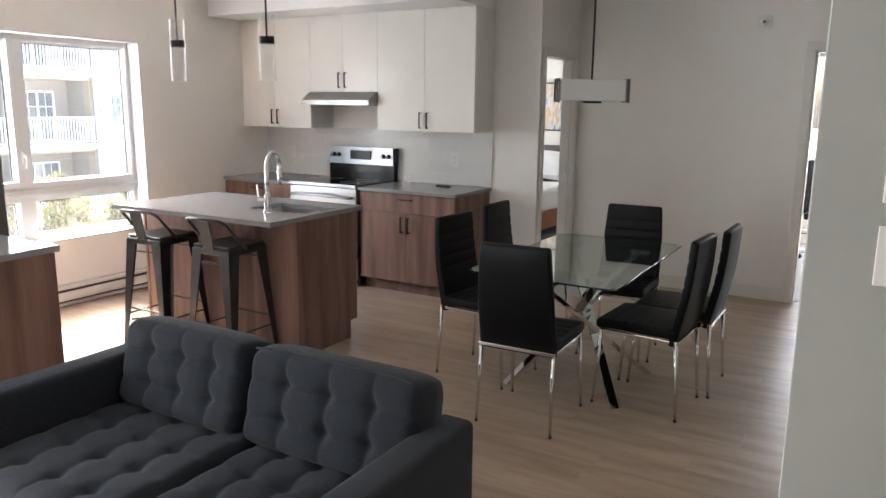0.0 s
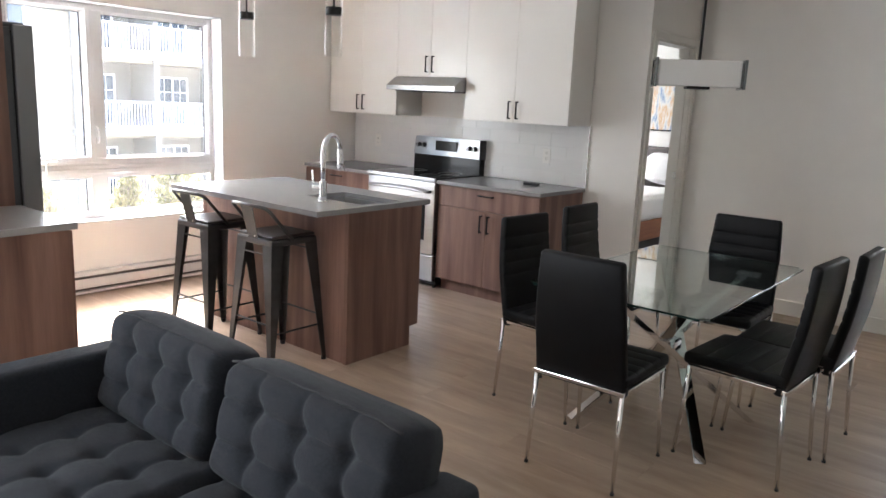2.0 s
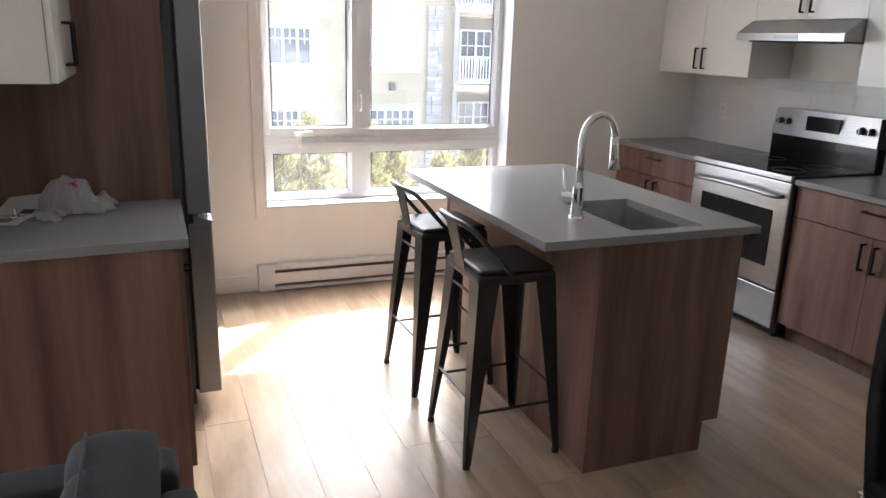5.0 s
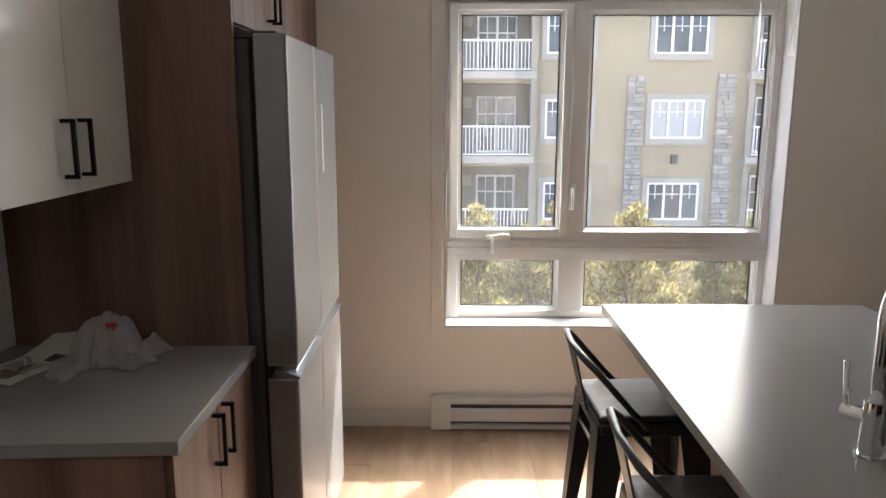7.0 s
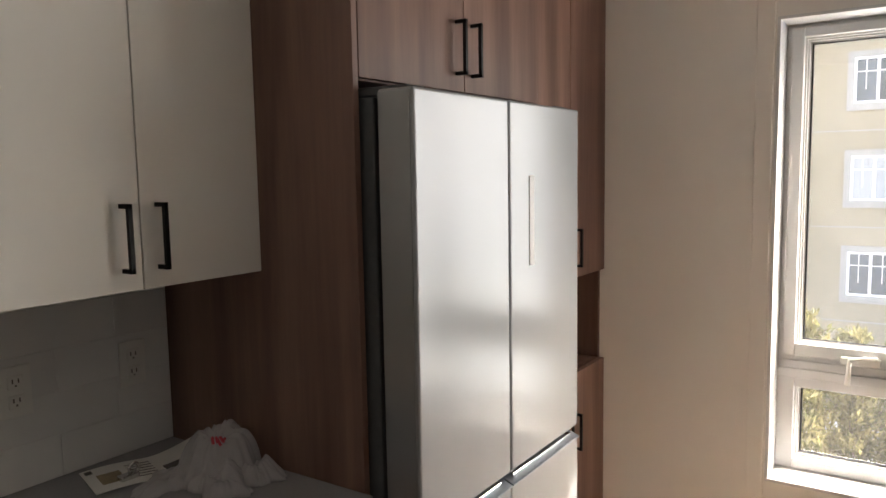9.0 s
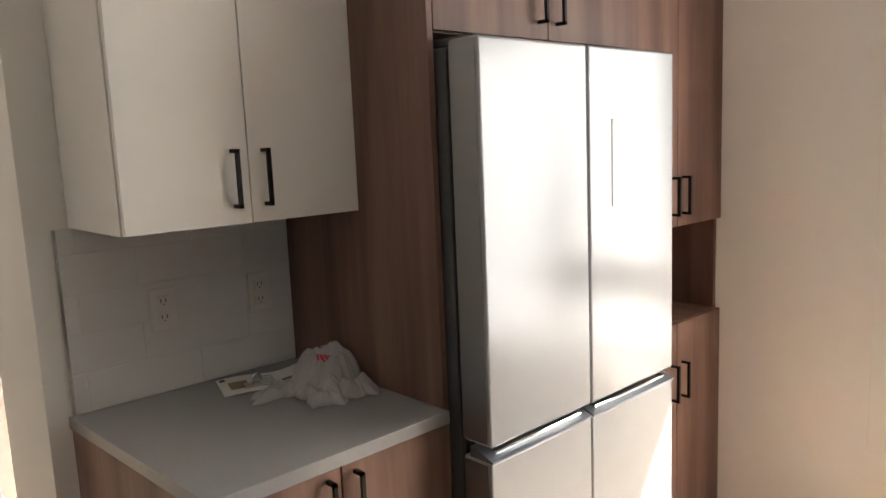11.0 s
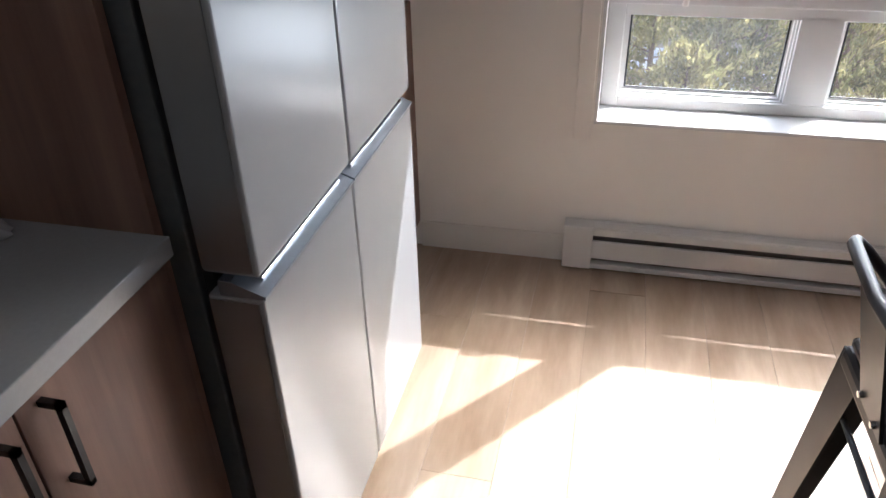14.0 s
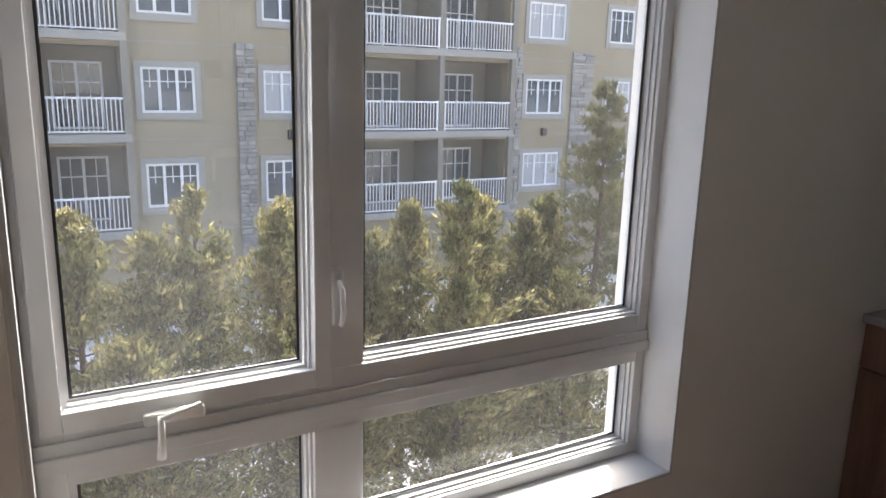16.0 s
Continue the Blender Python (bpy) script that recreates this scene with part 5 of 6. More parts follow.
def bag_and_papers():
    z = 0.921
    e = thing("leaflet", "printed product leaflet lying on the counter", "leaflet", (-3.70, 1.93, z))
    bm = bmesh.new()
    n = 14
    rot = radians(-17)
    g = []
    for o in (0.0, 0.0012):
        rows = []
        for i in range(n + 1):
            u = i / n
            for v in (0, 1):
                x, y = (0.5 - u) * 0.34, (v - 0.5) * 0.155
                zz = z + 0.003 + 0.050 * max(0.0, u - 0.45) ** 1.5 * 2 + 0.003 * math.sin(9 * u)
                rows.append(bm.verts.new((-3.735 + x * math.cos(rot) - y * math.sin(rot), 1.925 + x * math.sin(rot) + y * math.cos(rot), zz + o)))
        g.append(rows)
    for o, rows in enumerate(g):
        for i in range(n):
            q = (rows[2 * i], rows[2 * i + 1], rows[2 * i + 3], rows[2 * i + 2])
            bm.faces.new(q if o else q[::-1])
    for i in range(n):
        for a in (0, 1):
            bm.faces.new((g[0][2 * i + a], g[0][2 * i + 2 + a], g[1][2 * i + 2 + a], g[1][2 * i + a]))
    for i in (0, n):
        bm.faces.new((g[0][2 * i], g[0][2 * i + 1], g[1][2 * i + 1], g[1][2 * i]))
    bmesh.ops.recalc_face_normals(bm, faces=bm.faces)
    sh = part("sheet", bm, M_PAPER, e)

    def onsheet(u, v, du, dv, lift=0.0019):
        q = bmesh.new()
        vs = []
        for a, b in ((u, v), (u + du, v), (u + du, v + dv), (u, v + dv)):
            x, y = (0.5 - a) * 0.34, (b - 0.5) * 0.155
            zz = z + 0.003 + 0.050 * max(0.0, a - 0.45) ** 1.5 * 2 + 0.003 * math.sin(9 * a) + lift
            vs.append((-3.735 + x * math.cos(rot) - y * math.sin(rot), 1.925 + x * math.sin(rot) + y * math.cos(rot), zz))
        t = [q.verts.new((x, y, zz + 0.0006)) for x, y, zz in vs]
        w = [q.verts.new(p) for p in vs]
        q.faces.new(t)
        for i in range(4):
            q.faces.new((t[i], w[i], w[(i + 1) % 4], t[(i + 1) % 4]))
        return q
    part("printed_photo", onsheet(0.07, 0.34, 0.15, 0.42), M_TAN, sh)
    part("printed_photo", onsheet(0.49, 0.55, 0.12, 0.28), M_INK, sh)
    for k in range(6):
        part("text_line", onsheet(0.27, 0.20 + 0.11 * k, 0.17, 0.022), M_INK, sh)
    part("printed_mark", onsheet(0.02, 0.08, 0.045, 0.13), M_INK, sh)
    b = thing("plastic_bag", "crumpled clear plastic bag with a red print", "bag", (-3.76, 2.06, z))
    body, spot = film_heap("bag_body", (-3.775, 2.085, z), (0.118, 0.094, 0.128), 0.4, 3.1, M_BAG, b)
    film_heap("bag_fold", (-3.725, 2.150, z), (0.075, 0.065, 0.060), 1.9, 7.7, M_BAG, b)
    film_heap("bag_fold", (-3.680, 2.035, z), (0.100, 0.055, 0.036), 0.1, 12.4, M_BAG, b)
    film_heap("bag_fold", (-3.800, 2.185, z), (0.060, 0.055, 0.050), 2.6, 21.0, M_BAG, b)
    # strokes of the print, lying on the film near its top
    for i0, j0, dj in ((2, 9, 4), (8, 7, 5), (12, 10, 3), (16, 8, 4), (20, 6, 4)):
        pts = [spot(i0 + k * 1.3, j0 + dj * k / 3) + Vector((0.0005, 0.0005, 0.002)) for k in range(4)]
        part("red_print", tube(bmesh.new(), pts, 0.0036, 6), M_BAGRED, body)
    k = thing("door_latch", "small brass and steel latch lying on the leaflet", "latch", (-3.640, 1.935, z + 0.005))
    part("body", B((-3.660, -3.615, 1.922, 1.946, z + 0.0052, z + 0.018), r=0.003), M_NICKEL, k)
    part("ring", tube(bmesh.new(), [(-3.652 + 0.012 * math.cos(a), 1.934, z + 0.026 + 0.012 * math.sin(a)) for a in [2 * math.pi * i / 18 for i in range(19)]], 0.004, 8), M_NICKEL, k, smooth=True)


bag_and_papers()

# ---- bedroom and office seen through the doorways ----
def bed():
    x0, x1, y0, y1 = -5.0, -3.27, 8.30, 10.12
    e = thing("bed", "made-up white bed on an orange-brown wooden frame", "bed", ((x0 + x1) / 2, (y0 + y1) / 2, 0))
    part("side_rail", B((x1 - 0.03, x1, y0, y1, 0.13, 0.345), r=0.005), M_BEDWOOD, e)
    part("side_rail", B((x0, x0 + 0.03, y0, y1, 0.13, 0.345), r=0.005), M_BEDWOOD, e)
    part("foot_rail", B((x0 + 0.03, x1 - 0.03, y0, y0 + 0.03, 0.13, 0.345), r=0.005), M_BEDWOOD, e)
    for x in (x0 + 0.06, x1 - 0.06):
        for y in (y0 + 0.06, y1 - 0.06):
            part("leg", B((x - 0.02, x + 0.02, y - 0.02, y + 0.02, 0, 0.135), r=0.003), M_GUN, e, "dark metal leg")
    part("mattress", B((x0 + 0.035, x1 - 0.035, y0 + 0.035, y1 - 0.01, 0.30, 0.56), r=0.05, seg=5), M_SHEET, e, smooth=True)
    bm = B((x0 - 0.01, x1 + 0.012, y0 - 0.012, y1 - 0.5, 0.34, 0.62), r=0.06, seg=5)
    bmesh.ops.subdivide_edges(bm, edges=bm.edges, cuts=3, use_grid_fill=True)
    for v in bm.verts:
        v.co += Vector((0.012 * noise.noise(v.co * 5), 0.012 * noise.noise(v.co * 5 + Vector((3, 0, 0))), 0.022 * noise.noise(v.co * 4)))
    part("duvet", bm, M_SHEET, e, "white duvet", smooth=True)
    part("headboard", B((x0 - 0.02, x1 + 0.02, y1 + 0.005, y1 + 0.07, 0.0, 1.07), r=0.02, seg=3), M_HEAD, e, "grey padded headboard")
    for k, x in enumerate((x0 + 0.45, x1 - 0.40)):
        bm = bmesh.new()
        bmesh.ops.create_uvsphere(bm, u_segments=28, v_segments=16, radius=1)
        for v in bm.verts:
            c = v.co
            for i in (0, 2):
                c[i] = math.copysign(abs(c[i]) ** 0.55, c[i])
            c.x *= 0.35
            c.y *= 0.10 * (1 + 0.25 * noise.noise(c * 3))
            c.z *= 0.20
        bmesh.ops.rotate(bm, verts=bm.verts, cent=(0, 0, 0), matrix=Euler((radians(-22), radians(6 if k else -3), 0)).to_matrix())
        bmesh.ops.translate(bm, vec=(x, y1 - 0.17, 0.80), verts=bm.verts)
        tagged(link("pillow", bm, M_SHEET, None, smooth=True), "plump white pillow leaning on the headboard", "pillow", "pillows on the bed")


bed()
e = thing("painting", "abstract blue and orange painting in a dark frame", "painting", (-3.9, 10.19, 1.6))
part("frame", B((-4.55, -3.45, 10.165, 10.198, 1.27, 1.285), (-4.55, -3.45, 10.165, 10.198, 1.915, 1.93), (-4.55, -4.535, 10.165, 10.198, 1.285, 1.915), (-3.465, -3.45, 10.165, 10.198, 1.285, 1.915)), M_BLACKM, e)
part("canvas", B((-4.535, -3.465, 10.172, 10.196, 1.285, 1.915)), M_ART, e)


def office_chair():
    x, y = -0.22, 9.05
    e = thing("office_chair", "black office swivel chair on chrome castor base", "office chair", (x, y, 0))
    bm = soft_box(0.48, 0.46, 0.07, 0.02, [-0.1, 0.0, 0.1])
    bmesh.ops.translate(bm, vec=(x, y, 0.47), verts=bm.verts)
    part("seat", bm, M_LEATHER, e, smooth=True)
    bm = soft_box(0.46, 0.56, 0.05, 0.02, [-0.16, -0.08, 0.0, 0.08, 0.16])
    bmesh.ops.rotate(bm, verts=bm.verts, cent=(0, 0, 0), matrix=Euler((radians(82), 0, radians(62))).to_matrix())
    bmesh.ops.translate(bm, vec=(x - 0.20, y + 0.10, 0.80), verts=bm.verts)
    part("backrest", bm, M_LEATHER, e, smooth=True)
    part("column", C((x, y, 0.10), (x, y, 0.47), 0.025, seg=16), M_CHROME, e)
    for k in range(5):
        a = 2 * math.pi * k / 5 + 0.3
        p = (x + 0.28 * math.cos(a), y + 0.28 * math.sin(a))
        ar = part("base_arm", tube(bmesh.new(), [(x, y, 0.12), (p[0], p[1], 0.075)], [0.022, 0.014], 10), M_CHROME, e, smooth=True)
        part("castor", C((p[0] - 0.018 * math.sin(a), p[1] + 0.018 * math.cos(a), 0.028), (p[0] + 0.018 * math.sin(a), p[1] - 0.018 * math.cos(a), 0.028), 0.028, seg=16), M_BLACKPL, ar)
    for s in (-1, 1):
        part("armrest", tube(bmesh.new(), [(x + s * 0.25, y - 0.12, 0.50), (x + s * 0.27, y - 0.10, 0.66), (x + s * 0.27, y + 0.12, 0.67), (x + s * 0.25, y + 0.16, 0.50)], 0.013, 10), M_CHROME, e, smooth=True)


office_chair()
e = thing("baseboard_heater", "white baseboard heater under the office window", "heater", (-0.2, 10.15, 0))
part("cover", B((-1.2, 0.8, 10.13, 10.199, 0.02, 0.17), r=0.004), M_HEATER, e)
part("slot", B((-1.15, 0.75, 10.126, 10.131, 0.125, 0.14)), M_SLOT, e)

# ---- outside ----
GZ = -5.6
structure("ground", B((-400, XW - 0.6, -300, 300, GZ - 0.5, GZ), (XW - 0.6, 300, -300, 300, GZ - 0.5, GZ - 0.01)), M_GROUND, "pale ground with patches of snow", "ground")
XB, ST = -27.0, 2.78


def railing(parent, x, y0, y1, z):
    part("railing", B(*[(x - 0.012, x + 0.012, y - 0.014, y + 0.014, z + 0.10, z + 0.98) for y in [y0 + 0.06 + k * (y1 - y0 - 0.12) / max(1, round((y1 - y0) / 0.125)) for k in range(round((y1 - y0) / 0.125) + 1)]],
                      (x - 0.025, x + 0.025, y0, y1, z + 0.98, z + 1.04), (x - 0.02, x + 0.02, y0, y1, z + 0.07, z + 0.11),
                      (x - 0.03, x + 0.03, y0, y0 + 0.06, z, z + 1.06), (x - 0.03, x + 0.03, y1 - 0.06, y1, z, z + 1.06)), M_RAIL, parent, "white balcony railing")


def far_window(parent, x, y0, y1, z0, z1, lights, material, surround=True):
    """A house window: grey surround, white frame with muntins at the top of each light, panes."""
    w = part("window", B((x - 0.06, x + 0.02, y0, y0 + 0.07, z0, z1), (x - 0.06, x + 0.02, y1 - 0.07, y1, z0, z1), (x - 0.06, x + 0.02, y0 + 0.07, y1 - 0.07, z0, z0 + 0.07), (x - 0.06, x + 0.02, y0 + 0.07, y1 - 0.07, z1 - 0.07, z1),
                         *[(x - 0.06, x + 0.018, y0 + (y1 - y0) * k / lights - 0.04, y0 + (y1 - y0) * k / lights + 0.04, z0 + 0.07, z1 - 0.07) for k in range(1, lights)]), M_RAIL, parent, "white house window")
    for k in range(lights):
        a, b = y0 + (y1 - y0) * k / lights, y0 + (y1 - y0) * (k + 1) / lights
        part("pane", B((x - 0.05, x - 0.035, a + 0.04, b - 0.04, z0 + 0.05, z1 - 0.05)), material, w)
    part("muntin", B(*[(x - 0.034, x - 0.02, y0 + (y1 - y0) * (k + 0.5) / lights - 0.012, y0 + (y1 - y0) * (k + 0.5) / lights + 0.012, z0 + (z1 - z0) * (0.55 if lights > 2 else 0.3), z1 - 0.07) for k in range(lights)],
                     (x - 0.036, x - 0.022, y0 + 0.07, y1 - 0.07, z0 + (z1 - z0) * 0.68, z0 + (z1 - z0) * 0.70)), M_RAIL, w)
    if surround:
        part("surround", B((x - 0.02, x + 0.05, y0 - 0.17, y0, z0 - 0.20, z1 + 0.17), (x - 0.02, x + 0.05, y1, y1 + 0.17, z0 - 0.20, z1 + 0.17), (x - 0.02, x + 0.05, y0, y1, z1, z1 + 0.17), (x - 0.02, x + 0.07, y0 - 0.02, y1 + 0.02, z0 - 0.20, z0)), M_BANDS, w)


def apartment_building():
    e = thing("apartment_building", "beige stucco apartment building with white balconies and stone strips", "apartment building", (XB, 10, GZ))
    floors = [-2, -1, 0, 1, 2]
    cols = [(-6.2, -4.5, 3), (1.35, 2.55, 2), (6.22, 7.72, 3), (9.78, 11.55, 3), (19.80, 21.52, 3), (23.75, 25.05, 2), (28.5, 30.2, 3)]
    bays = [(-3.4, -0.6), (3.25, 5.78), (12.95, 18.95)]
    holes = []
    for f in floors:
        z = 0.58 + ST * f
        if f > -2:
            holes += [(a, b, z, z + 1.30) for a, b, _ in cols]
            holes += [(a, b, -0.02 + ST * f, 2.42 + ST * f) for a, b in bays]
    part("wall", cells("x", XB - 0.4, XB, -30, 60, GZ, 10.8, holes), M_STUCCO, e, "beige stucco wall")
    part("roof", B((XB - 14, XB + 0.5, -30.4, 60.4, 10.8, 11.1)), M_BANDS, e)
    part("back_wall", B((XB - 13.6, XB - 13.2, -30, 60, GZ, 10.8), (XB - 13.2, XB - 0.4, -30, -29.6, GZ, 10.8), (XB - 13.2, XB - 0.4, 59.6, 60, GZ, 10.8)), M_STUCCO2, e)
    part("floor_band", B(*[(XB, XB + 0.02, -30, 60, 2.58 + ST * f, 2.61 + ST * f) for f in (-2, -1, 0, 1)]), M_BANDS, e)
    mats = [M_DARKPANE, M_CURTAIN]
    for f in floors[1:]:
        z = 0.58 + ST * f
        for k, (a, b, n) in enumerate(cols):
            far_window(e, XB, a, b, z, z + 1.30, n, mats[1 if (k + f) % 2 == 1 and k != 2 else 0])
        for a, b in bays:
            z0, z1 = -0.02 + ST * f, 2.42 + ST * f
            d = 1.5
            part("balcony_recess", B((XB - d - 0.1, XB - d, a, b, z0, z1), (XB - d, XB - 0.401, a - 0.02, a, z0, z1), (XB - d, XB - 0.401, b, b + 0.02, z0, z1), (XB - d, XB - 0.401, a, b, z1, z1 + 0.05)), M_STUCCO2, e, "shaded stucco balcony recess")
            part("balcony_slab", B((XB - d, XB + 0.42, a - 0.05, b + 0.05, z0 - 0.22, z0 - 0.001), r=0.01, seg=1), M_BANDS, e)
            part("fascia", B((XB + 0.42, XB + 0.45, a - 0.07, b + 0.07, z0 - 0.20, z0 + 0.02)), M_BANDS, e)
            mids = [(a, b)] if b - a < 4 else [(a, (a + b) / 2 - 0.12), ((a + b) / 2 + 0.12, b)]
            for c, g in mids:
                railing(e, XB + 0.36, c, g, z0)
                m = (c + g) / 2
                far_window(e, XB - d + 0.04, m - 0.55, m + 0.85, z0 + 0.05, z0 + 2.02, 2, M_DARKPANE, False)
                part("wall_vent", B((XB - d, XB - d + 0.05, m - 1.15, m - 0.72, z0 + 1.62, z0 + 2.0)), M_BANDS, e)
            for c in {a, b, (a + b) / 2 if b - a > 4 else a}:
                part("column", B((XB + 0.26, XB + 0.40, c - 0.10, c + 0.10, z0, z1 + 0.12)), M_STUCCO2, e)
            if b - a > 4:
                part("divider", B((XB - d, XB + 0.2, (a + b) / 2 - 0.06, (a + b) / 2 + 0.06, z0, z1)), M_STUCCO2, e)
    for y in (10.62, 20.7):
        part("wall_lamp", B((XB, XB + 0.16, y - 0.10, y + 0.10, -0.25, 0.05), r=0.02), M_GUN, e)
    # ledgestone strips, stone by stone
    shapes = {}
    rng = random.Random(5)
    for y0, y1, top in ((8.95, 9.48, 2.66), (11.95, 12.55, 2.66), (19.02, 19.58, 2.95), (21.95, 23.0, 2.95)):
        strip = part("stone_strip", B((XB - 0.01, XB + 0.03, y0 + 0.02, y1 - 0.02, GZ, top)), M_STONE, e)
        z = -3.4
        while z < top - 0.05:
            h = rng.choice((0.11, 0.15, 0.19))
            cut = rng.uniform(0.3, 0.7) * (y1 - y0)
            for a, b in ((y0, y0 + cut - 0.012), (y0 + cut + 0.012, y1)):
                wq = max(0.1, round((b - a) / 0.08) * 0.08)
                key = (wq, h)
                if key not in shapes:
                    me = bpy.data.meshes.new("stone")
                    q = B((0, 0.07, 0, wq, 0, h - 0.02), r=0.012, seg=1)
                    q.to_mesh(me)
                    q.free()
                    me.materials.append(M_STONE)
                    shapes[key] = me
                ob = new("stone", shapes[key])
                ob.parent = strip
                ob.location = Vector((XB + 0.02 + rng.uniform(-0.012, 0.02), a, z)) - ORG[strip.name]
            z += h


apartment_building()


def conifer(name, label, x, y, zbase, height, radius, seed, material, n=5200, rise=0.30, shape=0.55, leaf=(0.030, 0.075)):
    rng = np.random.default_rng(seed)
    e = thing(name, label, "tree", (x, y, zbase), group="evergreens outside the window")
    lean = rng.uniform(-0.03, 0.03, 2)
    bm = bmesh.new()
    tube(bm, [(x + lean[0] * height * t, y + lean[1] * height * t, zbase + height * t) for t in (0, 0.3, 0.6, 0.85, 0.97)], [0.09, 0.07, 0.045, 0.02, 0.008], 8)
    nb = 260
    t = 0.15 + 0.85 * rng.uniform(0.0, 1.0, nb) ** 0.8
    az = rng.uniform(0, 2 * math.pi, nb)
    out = radius * (1.02 - t) ** shape * rng.uniform(0.30, 1.30, nb) + 0.05
    for k in range(0, nb, 3):
        p = Vector((x + lean[0] * height * t[k], y + lean[1] * height * t[k], zbase + height * t[k] * 0.97))
        c, s = math.cos(az[k]) * out[k], math.sin(az[k]) * out[k]
        tube(bm, [p, p + Vector((c * 0.5, s * 0.5, rise * out[k] * 0.35)), p + Vector((c * 0.95, s * 0.95, rise * out[k]))], [0.016, 0.010, 0.004], 5)
    part("trunk", bm, M_BARK, e)
    # flat sprays of foliage along upturned boughs
    per = n // nb
    s = rng.uniform(0.12, 1.0, (nb, per)) ** 0.75
    spread = (0.018 + 0.075 * s * (1.15 - t)[:, None])[..., None]
    jit = rng.normal(0, 1, (nb, per, 3)) * spread
    cx = lean[0] * height * t[:, None] + out[:, None] * s * np.cos(az)[:, None]
    cy = lean[1] * height * t[:, None] + out[:, None] * s * np.sin(az)[:, None]
    cz = height * t[:, None] * 0.97 + rise * s ** 1.5 * out[:, None]
    c = (np.stack([cx, cy, cz], -1) + jit).reshape(-1, 3)
    m = len(c)
    size = rng.uniform(leaf[0], leaf[1], m)
    d = np.stack([c[:, 0], c[:, 1], np.full(m, 0.9)], -1) + rng.normal(0, 0.5, (m, 3))
    d /= np.linalg.norm(d, axis=1)[:, None]
    sd = np.cross(d, rng.normal(0, 1, (m, 3)))
    sd /= np.linalg.norm(sd, axis=1)[:, None] + 1e-9
    verts = np.stack([c - d * size[:, None], c + sd * size[:, None] * 0.40, c + d * size[:, None] * 1.7, c - sd * size[:, None] * 0.40], 1).reshape(-1, 3)
    me = bpy.data.meshes.new("crown")
    me.from_pydata(verts.tolist(), [], np.arange(m * 4).reshape(-1, 4).tolist())
    me.materials.append(material)
    ob = new("crown", me)
    ob.parent = e
    return e


hedge = [(-13.6, 0.2, -0.4), (-13.2, 1.1, -0.35), (-13.6, 2.0, -0.3), (-13.0, 2.8, -0.45), (-13.7, 3.55, 0.0), (-13.2, 4.3, -0.25), (-13.6, 5.0, 0.30), (-13.1, 5.75, 0.15), (-13.8, 6.5, -0.35), (-13.2, 7.2, -0.45),
         (-13.7, 7.9, -0.1), (-13.1, 8.6, 0.25), (-13.6, 9.3, -0.1), (-13.3, 10.0, -0.4), (-13.7, 10.7, -0.15), (-13.1, 12.7, -0.3), (-13.5, 13.6, -0.2), (-12.3, 3.9, -1.2), (-12.4, 6.2, -1.1), (-12.3, 8.1, -1.0), (-12.4, 10.3, -1.2), (-12.3, 2.2, -1.2)]
for k, (x, y, top) in enumerate(hedge):
    conifer("cedar_tree", "yellow-green cedar hedge tree outside the window", x, y, GZ, top + 0.12 - GZ, 1.45 + 0.25 * (k % 3), 40 + k, M_LEAF, n=10400, shape=0.85, rise=0.5, leaf=(0.024, 0.062))
conifer("spruce_tree", "tall darker green spruce beside the hedge", -13.4, 11.55, GZ, 1.9 - GZ, 2.3, 99, M_LEAF2, n=13000, rise=0.12, shape=0.85, leaf=(0.022, 0.06))
# trees beyond the office window and the patio
for k, (x, y) in enumerate(((-3.0, 22.0), (-0.5, 24.0), (1.6, 21.5), (3.5, 23.5))):
    conifer("cedar_tree", "green tree seen through the office window", x, y, GZ, 7.4 + (k % 2) * 0.7, 2.2, 140 + k, M_LEAF, n=2600)
structure("balcony_deck", B((-5.7, XL - 0.201, -3.0, 1.6, -0.15, -0.03)), M_BANDS, "grey concrete balcony deck", "balcony")

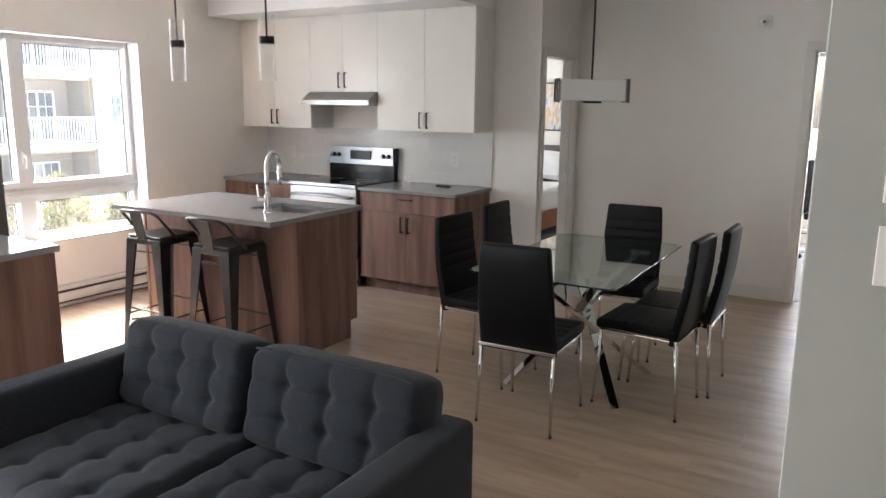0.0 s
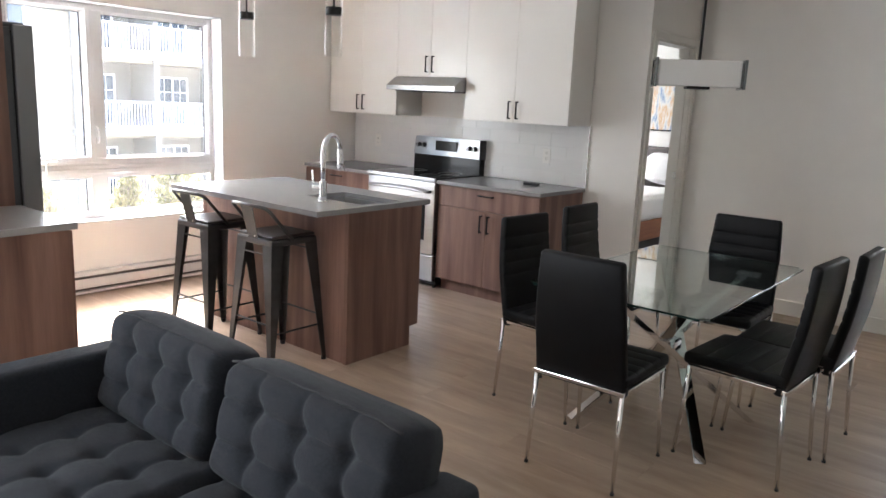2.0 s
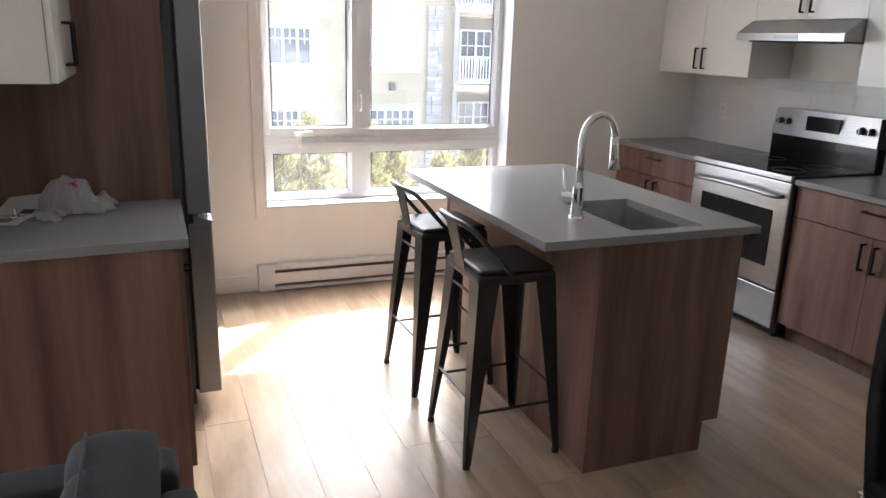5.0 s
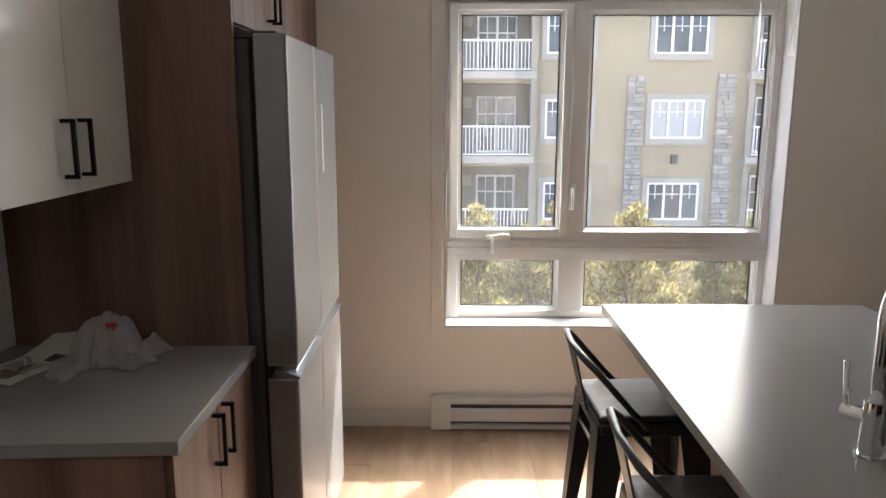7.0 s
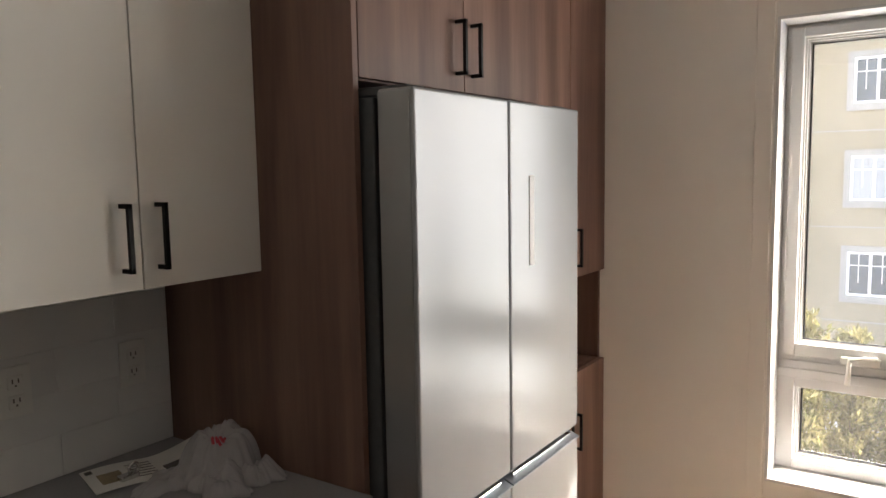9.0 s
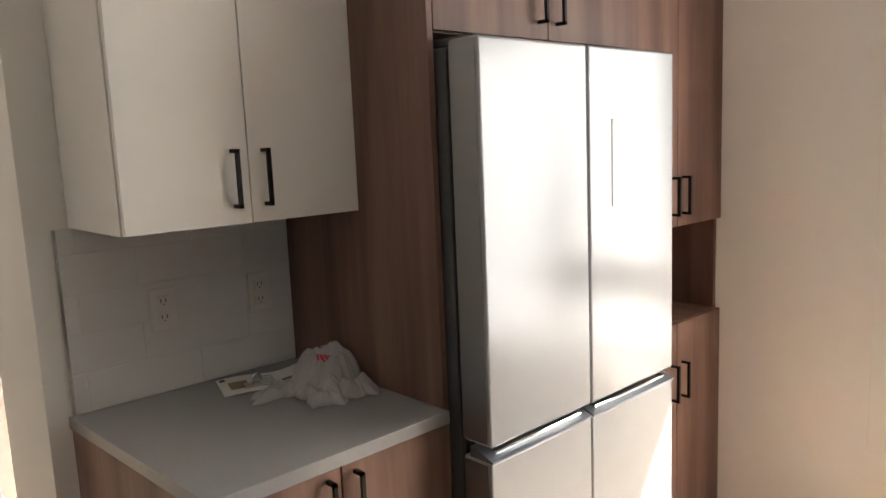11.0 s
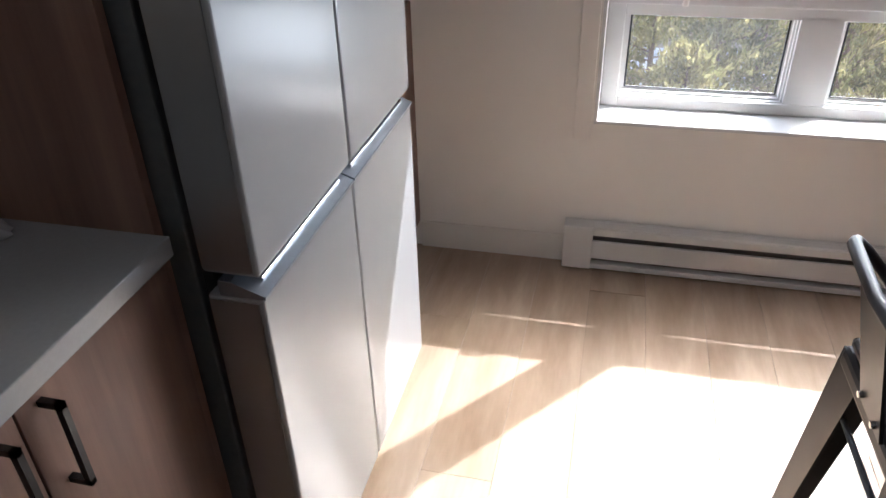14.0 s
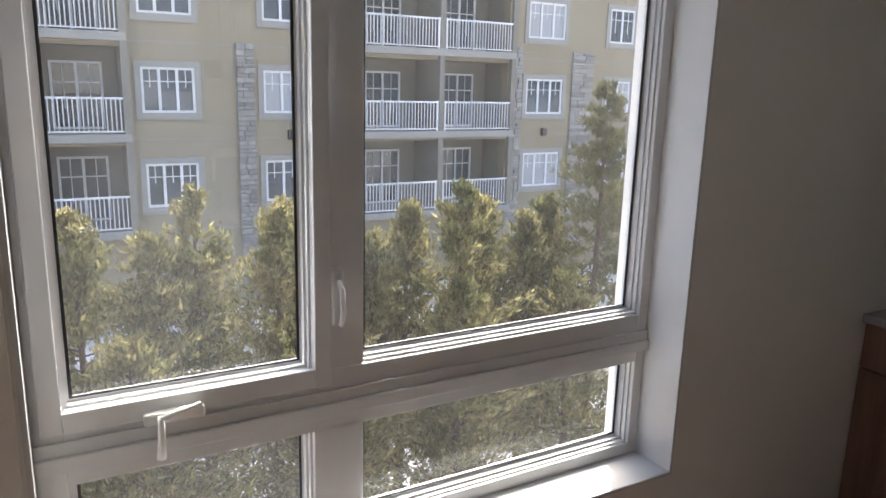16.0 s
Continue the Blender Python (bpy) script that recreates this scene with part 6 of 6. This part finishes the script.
# ---- backsplash tiles ----
def tiles(name, label, y, s, x0, x1, z0, z1):
    back = structure(name, B((x0, x1, y, y + s * 0.0072, z0, z1)), M_GROUT, label, "backsplash")
    tw, th, gap = 0.302, 0.1015, 0.0019
    shapes = {}
    r = 0
    z = z0
    while z < z1 - 0.012:
        h = min(th, z1 - z) - gap
        x = x0 - (tw / 2 if r % 2 else 0)
        while x < x1 - 0.004:
            a, b = max(x, x0), min(x + tw, x1)
            w = round(b - a - gap, 4)
            if w > 0.012:
                key = (w, round(h, 4))
                if key not in shapes:
                    me = bpy.data.meshes.new("tile")
                    q = B((0, w, 0, s * 0.005, 0, h), r=0.0006, seg=1)
                    q.to_mesh(me)
                    q.free()
                    me.materials.append(M_TILE)
                    shapes[key] = me
                ob = new("tile", shapes[key])
                ob.parent = back
                ob.location = (a + gap / 2, y + s * 0.0038, z + gap / 2)
                ob.rotation_euler = (radians(random.uniform(-0.12, 0.12)), 0, radians(random.uniform(-0.10, 0.10)))
            x += tw
        z += th
        r += 1


tiles("backsplash", "white glossy brick-laid tile backsplash behind the range", YR - 0.0005, -1, U0, -2.757, 0.903, 1.378)
tiles("backsplash_fridge", "white glossy brick-laid tile backsplash above the counter", YF + 0.0005, 1, -3.8745, -3.235, 0.922, 1.391)
structure("tile_edge", B((-3.235, -3.228, YF, YF + 0.011, 0.922, 1.391)), M_NICKEL, "thin metal tile edging strip", "trim")
structure("tile_edge_range", B((-2.757, -2.750, YR - 0.011, YR, 0.903, 1.378)), M_NICKEL, "thin metal tile edging strip", "trim")

# ---- floor planks ----
def planks():
    floor = bpy.data.objects["floor"]
    L, W, gap = 1.22, 0.182, 0.0008
    regions = [(XW, XE, YF, YD + 0.06), (XL, XE, YS, YF)]
    shapes = {}
    rng = random.Random(3)
    count, rest = 0, bmesh.new()
    for x0, x1, y0, y1 in regions:
        y = y0
        while y < y1 - 0.005:
            w = min(W, y1 - y) - gap
            x = x0 - rng.uniform(0.1, L)
            while x < x1 - 0.005:
                a, b = max(x, x0), min(x + L, x1)
                x += L
                if b - a < 0.02:
                    continue
                near = y0 == YF and a < 0.6
                if near and count < 300:
                    l = round(b - a - gap, 3)
                    key = (l, round(w, 3))
                    if key not in shapes:
                        me = bpy.data.meshes.new("plank")
                        q = B((0, l, 0, w, -0.006, 0.0), r=0.0006, seg=1)
                        q.to_mesh(me)
                        q.free()
                        me.materials.append(M_PLANK)
                        shapes[key] = me
                    ob = new("plank", shapes[key])
                    ob.parent = floor
                    ob.location = (a, y, 0)
                    count += 1
                else:
                    bx(rest, a, b - gap, y, y + w, -0.006, 0.0)
            y += W
    ob = link("plank_field", rest, M_PLANK, floor)
    tagged(ob, kind="stuff")


planks()
